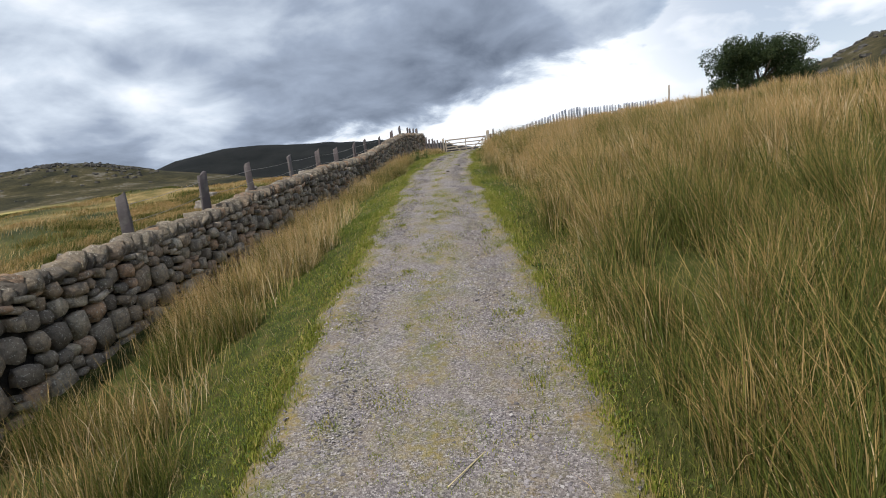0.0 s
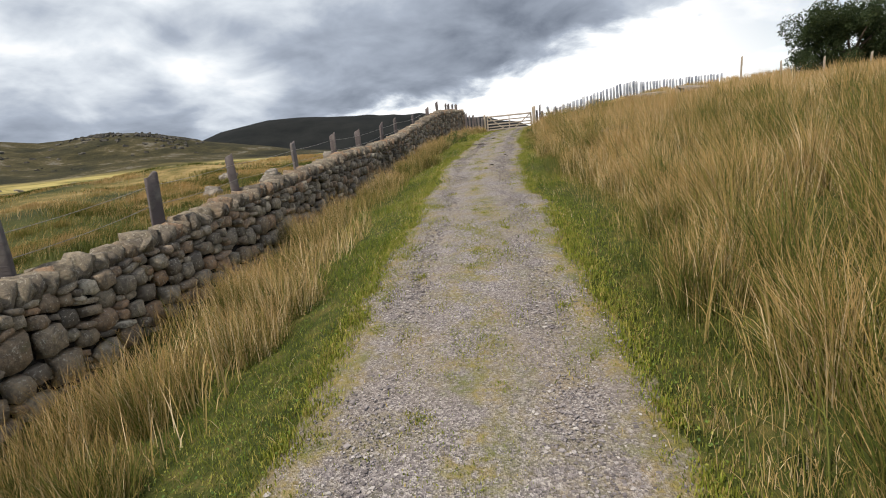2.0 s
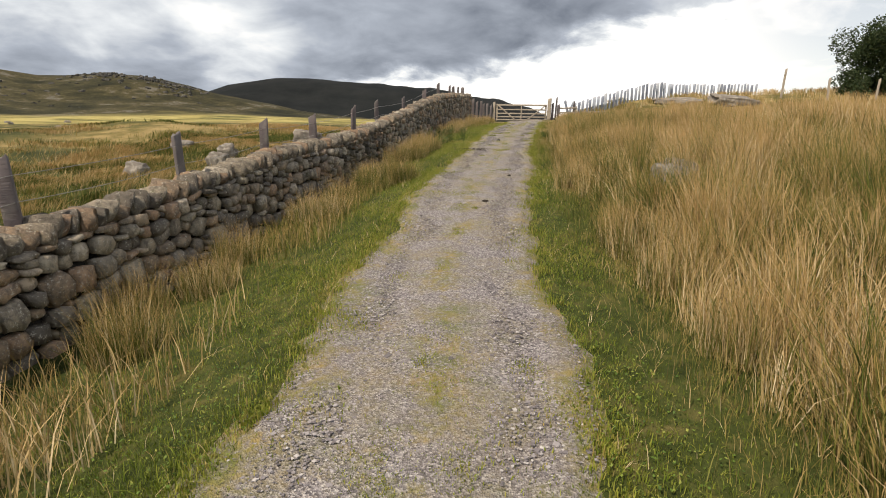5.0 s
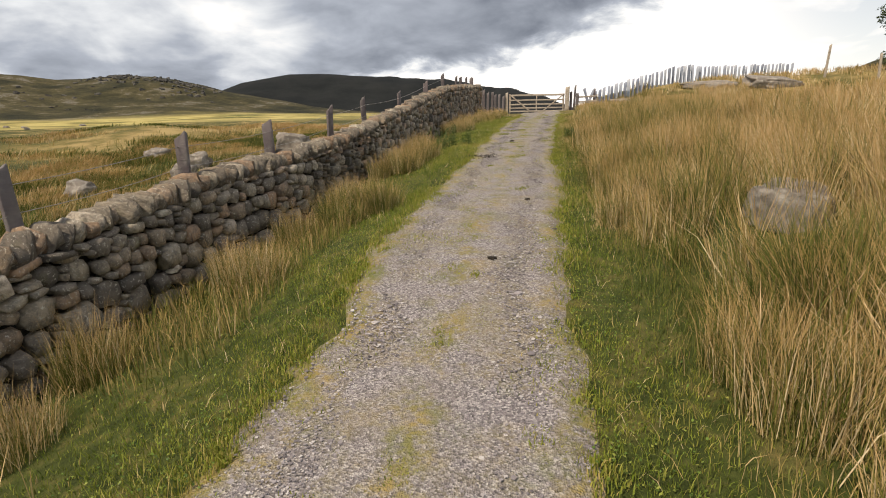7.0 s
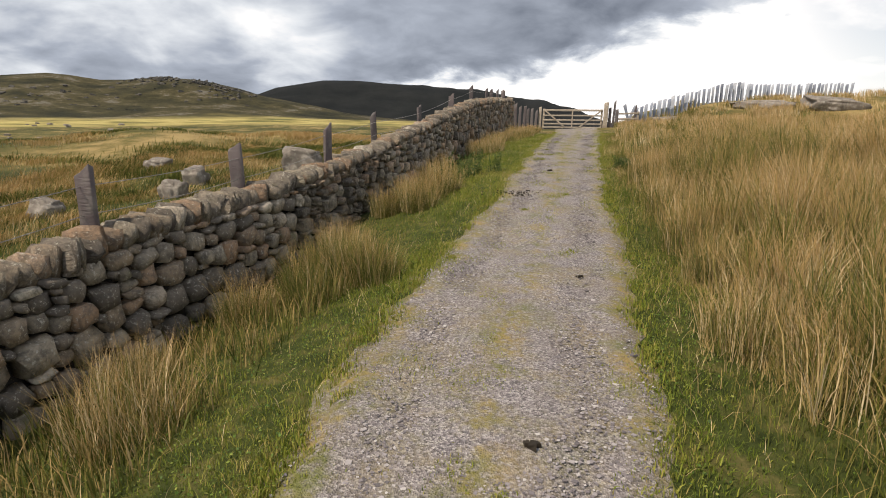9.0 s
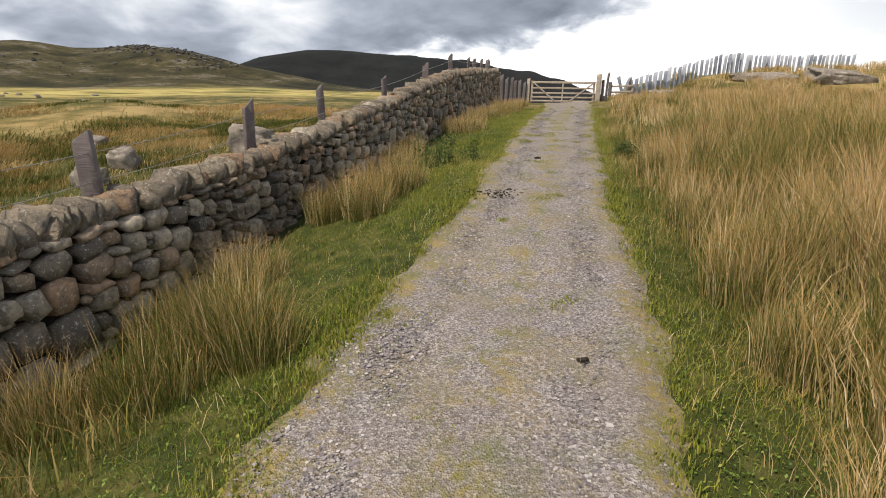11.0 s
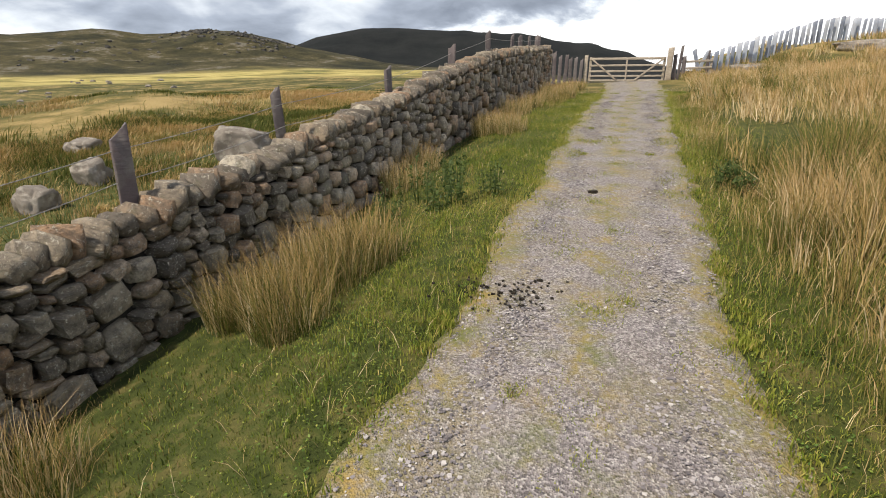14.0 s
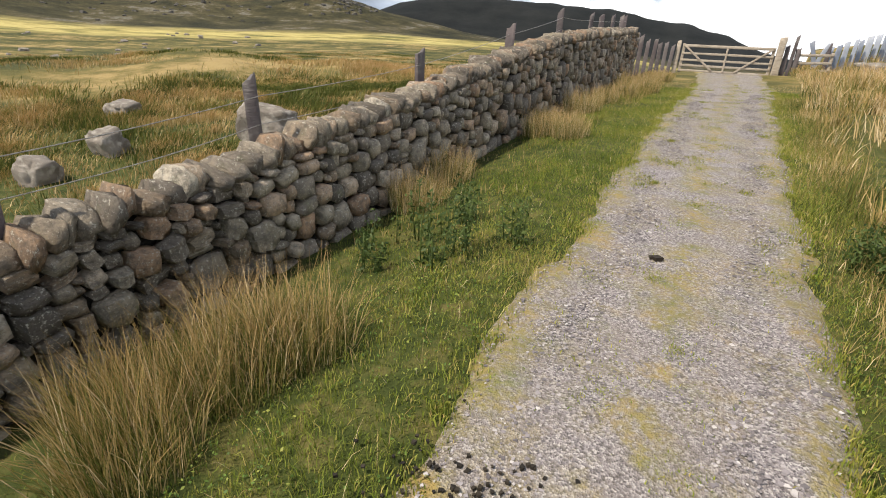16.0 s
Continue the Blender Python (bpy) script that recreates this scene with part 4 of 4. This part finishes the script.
# ---------------- slate slab fence on the brow ----------------
FENCE = [(5.6, 43.4), (8.7, 46.4), (12.6, 50), (17.8, 53.7), (24.0, 57.5)]
FENCE_TOP = [5.0, 5.95, 7.05, 7.3, 7.8]
fx, fy = np.array([p[0] for p in FENCE]), np.array([p[1] for p in FENCE])
cum = np.concatenate([[0], np.cumsum(np.hypot(np.diff(fx), np.diff(fy)))])
slate_fence = empty("slate_fence", (5.6, 43.4, float(height(5.6, 43.4))), "fence of tall blue-grey slate slabs standing side by side", "fence")
S0 = slate_fence.location.copy()
sv = 0.0
k = 0
while sv < cum[-1]:
    xx, yy = float(np.interp(sv, cum, fx)), float(np.interp(sv, cum, fy))
    zb = float(height(xx, yy))
    h = float(np.interp(sv, cum, FENCE_TOP)) - zb + rs.uniform(-.10, .06)
    w = rs.uniform(.15, .24)
    ob = part("slab", slab_bm(w, .05, h + .45, 100 + k, .08, rs.uniform(-.06, .03)), M_BSLATE, slate_fence)
    ob.matrix_basis = Matrix.Translation(-S0) @ pose(xx, yy, zb - .4, 0, 0, rs.uniform(-20, 20))
    near_v = Vector((float(np.interp(sv + .5, cum, fx)) - xx, float(np.interp(sv + .5, cum, fy)) - yy))
    cross = abs(near_v.normalized().cross(Vector((xx, yy - 12)).normalized())) if near_v.length > .01 else .6
    sv += min(max(.25 / max(cross, .25), .28), .8) * rs.uniform(.9, 1.1)
    k += 1

# ---------------- boulders ----------------
def boulder(name, x, y, sx, sy, sz, seed, label, group="", sink=.25, rz=0):
    bm = bmesh.new()
    bmesh.ops.create_icosphere(bm, subdivisions=4, radius=.5)
    off = Vector((seed * 7.3, seed * 3.1, seed))
    for v in bm.verts:
        d = v.co.normalized()
        p = d * .5
        p = Vector([math.copysign(abs(c * 2) ** .58 * .5, c) for c in p])
        k = 1 + .30 * noise.noise(d * 1.4 + off) + .14 * noise.noise(d * 3.5 + off) + .035 * noise.noise(d * 9 + off)
        v.co = Vector((p.x * sx * k, p.y * sy * k, p.z * sz * k))
    ob = part(name, bm, M_ROCK, None)
    ob.matrix_basis = pose(x, y, float(height(x, y)) + sz * (.5 - sink), 4 * seed % 11, -3 * seed % 9, rz)
    return tagged(ob, label, "rock", group)


boulder("boulder", 2.87, 13.98, .62, .46, .50, 1, "grey rounded boulder half buried among the rushes")
boulder("boulder", -9.1, 23.3, .6, .5, .55, 2, "pale grey boulder in the pasture beyond the wall", "pasture boulders")
boulder("boulder", -8.6, 21.8, .55, .5, .5, 3, "grey lichen-spotted boulder in the pasture", "pasture boulders")
boulder("boulder", -9.6, 19.4, .6, .5, .45, 7, "grey lichen-spotted boulder in the pasture", "pasture boulders")
boulder("rock_slab", -6.75, 24.9, 1.1, .7, .85, 4, "large squared grey rock slab beyond the wall", "pasture boulders", .2, 20)
boulder("boulder", -12.5, 26.0, .8, .7, .5, 5, "grey boulder in the pasture beyond the wall", "pasture boulders")
boulder("rock_slab", 13.2, 46.0, 3.6, 1.6, .6, 6, "low pale bedrock slab breaking through the grass", "bedrock slabs", .35, -20)
boulder("rock_slab", 16.8, 45, 3.4, 1.8, .8, 8, "low pale bedrock slab breaking through the grass", "bedrock slabs", .35, 10)
boulder("rock_slab", 7.4, 43.5, 1.6, 1.0, .6, 9, "low pale bedrock slab breaking through the grass", "bedrock slabs", .35, 10)

# crags on the hillside
cv, cf = [], []
for az, el, n, sp in ((-39.5, 3.9, 110, 1.6), (-34.0, 3.3, 150, 1.7), (-50, 2.6, 60, 6)):
    for j in range(n):
        a = radians(az + rs.gauss(0, sp))
        rr = np.interp(el + rs.gauss(0, .40), [1.2, 4.6], [310, 540])
        xx, yy = rr * math.sin(a), 15 + rr * math.cos(a)
        s = rs.uniform(1.0, 3.0)
        m = np.array(Matrix.LocRotScale((xx, yy, float(height(xx, yy)) - s * .12), Euler((rs.uniform(-.4, .4), rs.uniform(-.4, .4), rs.uniform(0, 6))), (s * 1.4, s, s * .8)))
        q = rs.randrange(16)
        cf.append(SHAPE_F[q] + 26 * len(cv))
        cv.append(SHAPE_V[q] @ m[:3, :3].T + m[:3, 3])
for j in range(90):
    a, rr = radians(rs.uniform(34, 52)), rs.uniform(290, 425)
    xx, yy = rr * math.sin(a), 15 + rr * math.cos(a)
    s = rs.uniform(1.2, 4.5)
    m = np.array(Matrix.LocRotScale((xx, yy, float(height(xx, yy)) - s * .1), Euler((rs.uniform(-.4, .4), rs.uniform(-.4, .4), rs.uniform(0, 6))), (s * 1.5, s, s * .7)))
    q = rs.randrange(16)
    cf.append(SHAPE_F[q] + 26 * len(cv))
    cv.append(SHAPE_V[q] @ m[:3, :3].T + m[:3, 3])
crags = mesh_from("hillside_crags", np.concatenate(cv), [np.concatenate(cf)], M_CRAG, smooth_shade=False)
tagged(crags, "grey rock outcrops scattered on the far hillside", "crags", kind="stuff")
cv, cf = [], []
for j in range(40):
    a, rr = radians(rs.uniform(-75, -42)), rs.uniform(70, 260)
    xx, yy = rr * math.sin(a), 15 + rr * math.cos(a)
    s = rs.uniform(.3, .8) * (1 + rr / 200)
    m = np.array(Matrix.LocRotScale((xx, yy, float(height(xx, yy)) + s * .1), Euler((rs.uniform(-.4, .4), 0, rs.uniform(0, 6))), (s * 1.3, s, s * .7)))
    q = rs.randrange(16)
    cf.append(SHAPE_F[q] + 26 * len(cv))
    cv.append(SHAPE_V[q] @ m[:3, :3].T + m[:3, 3])
tagged(mesh_from("scattered_stones", np.concatenate(cv), [np.concatenate(cf)], M_ROCK, smooth_shade=False), "pale stones scattered over the far pasture", "stones", kind="stuff")


# ---------------- tree on the brow ----------------
def leaf_cloud(name, centres, radii, n, size, mat, parent, label=""):
    centres, radii = np.array(centres), np.array(radii)
    i = rng.integers(0, len(centres), n)
    d = rng.normal(0, 1, (n, 3))
    d /= np.linalg.norm(d, axis=1)[:, None]
    p = centres[i] + d * (radii[i] * rng.uniform(.35, 1.05, n) ** .6)[:, None]
    a, b = rng.normal(0, 1, (n, 3)), rng.normal(0, 1, (n, 3))
    a /= np.linalg.norm(a, axis=1)[:, None]
    b -= a * (a * b).sum(1)[:, None]
    b /= np.linalg.norm(b, axis=1)[:, None]
    s = size * rng.uniform(.6, 1.3, (n, 1))
    v = np.stack([p - a * s, p - b * s * .45, p + a * s, p + b * s * .45], 1)
    ob = mesh_from(name, v, [np.arange(n * 4).reshape(n, 4)], mat, parent)
    return tagged(ob, label)


def limb_bm(bm, a, b, r0, r1):
    a, b = Vector(a), Vector(b)
    q = (b - a).to_track_quat("Z", "Y").to_matrix().to_4x4()
    bmesh.ops.create_cone(bm, cap_ends=True, segments=9, radius1=r0, radius2=r1, depth=(b - a).length, matrix=Matrix.Translation((a + b) / 2) @ q)


TX0, TY0 = 28.7, 46.6
tz = float(height(TX0, TY0)) - .35
tree = empty("tree", (TX0, TY0, tz), "dark green wide-crowned hawthorn tree on the brow", "tree")
bm = bmesh.new()
limb_bm(bm, (0, 0, -.2), (.1, 0, 1.3), .28, .20)
tips = []
for j in range(9):
    a = j * .7
    tip = (math.cos(a) * rs.uniform(1.5, 3.1), math.sin(a) * rs.uniform(1.2, 2.3), rs.uniform(2.2, 3.9))
    limb_bm(bm, (.1, 0, rs.uniform(.9, 1.3)), tip, .12, .03)
    tips.append(tip)
part("trunk", bm, M_BARK, tree)
cs = [(rs.uniform(-3.3, 3.3), rs.uniform(-2, 2), rs.uniform(.0, 4.4)) for j in range(150)]
cs = [c for c in cs if (c[0] / 4.1) ** 2 + ((c[2] - 1.9) / 2.9) ** 2 < 1] + tips
cs = [(c[0] * 1.15, c[1] * 1.15, c[2] * 1.1) for c in cs]
leaf_cloud("crown", cs, [rs.uniform(.5, .95) for c in cs], 64000, .085, M_LEAF, tree)

# posts in the grass below the tree
for k, (xx, yy, h) in enumerate([(20.6, 46.5, 2.0), (22.9, 45.0, 1.5), (25.3, 44.0, 1.5), (27.5, 42.5, 1.5), (29.0, 40.5, 1.5), (31.0, 39.5, 1.5)]):
    ob = part("wooden_post", slab_bm(.12, .11, h + .2, 300 + k, .06, (.03, -.05, .02)[k % 3]), M_WOOD, None)
    ob.location = (xx, yy, float(height(xx, yy)) - .2)
    tagged(ob, "weathered grey wooden post standing in long grass", "post", "wooden posts on the brow")

# ---------------- small plants and litter ----------------
def weed_plant(name, x, y, h, n, spread_r, label):
    """Leafy stems with toothed leaves."""
    ob = empty(name, (x, y, float(height(x, y))), label, "plant", "leafy weeds on the verge")
    cs = []
    for j in range(n):
        bm = bmesh.new()
        a, r = rs.uniform(0, 6.28), rs.uniform(0, spread_r)
        b = (math.cos(a) * r, math.sin(a) * r, -.02)
        t = (b[0] + rs.uniform(-.06, .06), b[1] + rs.uniform(-.06, .06), h * rs.uniform(.55, 1.1))
        limb_bm(bm, b, t, .006, .003)
        part("stem", bm, M_WEED, ob)
        for f in np.arange(.15, 1.05, .12):
            cs.append(tuple(b[q] + (t[q] - b[q]) * f for q in range(3)))
    leaf_cloud("leaves", cs, [.055] * len(cs), len(cs) * 5, .022, M_WEED, ob)


for k, (xx, yy, h, n, sr) in enumerate([(-1.0, 20.75, .48, 14, .22), (-1.25, 20.5, .40, 12, .22), (-.75, 20.95, .42, 9, .15), (-1.45, 20.95, .55, 10, .2), (-1.65, 20.4, .35, 10, .2), (-1.95, 20.9, .42, 9, .2), (-1.3, 21.4, .4, 9, .2)]):
    weed_plant("thistle_plant", xx, yy, h * .95, max(5, n // 2), sr, "dark green leafy thistles growing at the wall's foot")
for xx, yy in ((1.70, 21.65), (1.82, 22.0), (1.78, 21.35)):
    weed_plant("nettle_clump", xx, yy, .23, 9, .13, "dark green nettle clump beside the track")

n = 84
x, y = -.21 + rng.normal(0, .15, n) + rng.choice([-.08, .07], n), 18.74 + rng.normal(0, .13, n)
tagged(pebbles("sheep_droppings", x, y, track_z(x, y) + .008, rng.uniform(.011, .025, n), M_DUNG, .8), "dark sheep droppings scattered on the track", "droppings", kind="stuff")
for k, (xx, yy, s) in enumerate([(.31, 21.1, .075), (.157, 13.17, .05), (.52, 15.5, .032)]):
    p = pebbles("dung_pat", np.array([xx, xx + .02, xx - .025]), np.array([yy, yy + .02, yy + .01]), np.full(3, float(track_z(xx, yy)) + .01), np.array([s, s * .8, s * .7]), M_DUNG, .9)
    tagged(p, "dark clod lying on the gravel track", "clod", "dark clods on the track")
bm = bar_bm((-.10, -.13, 0), (.10, .13, .012), .006, .006, 3)
st = part("straw_stalk", bm, M_STRAW, None)
st.location = (.12, 2.2, float(track_z(.12, 2.2)) + .012)
tagged(st, "single dry straw stalk lying on the gravel", "straw")
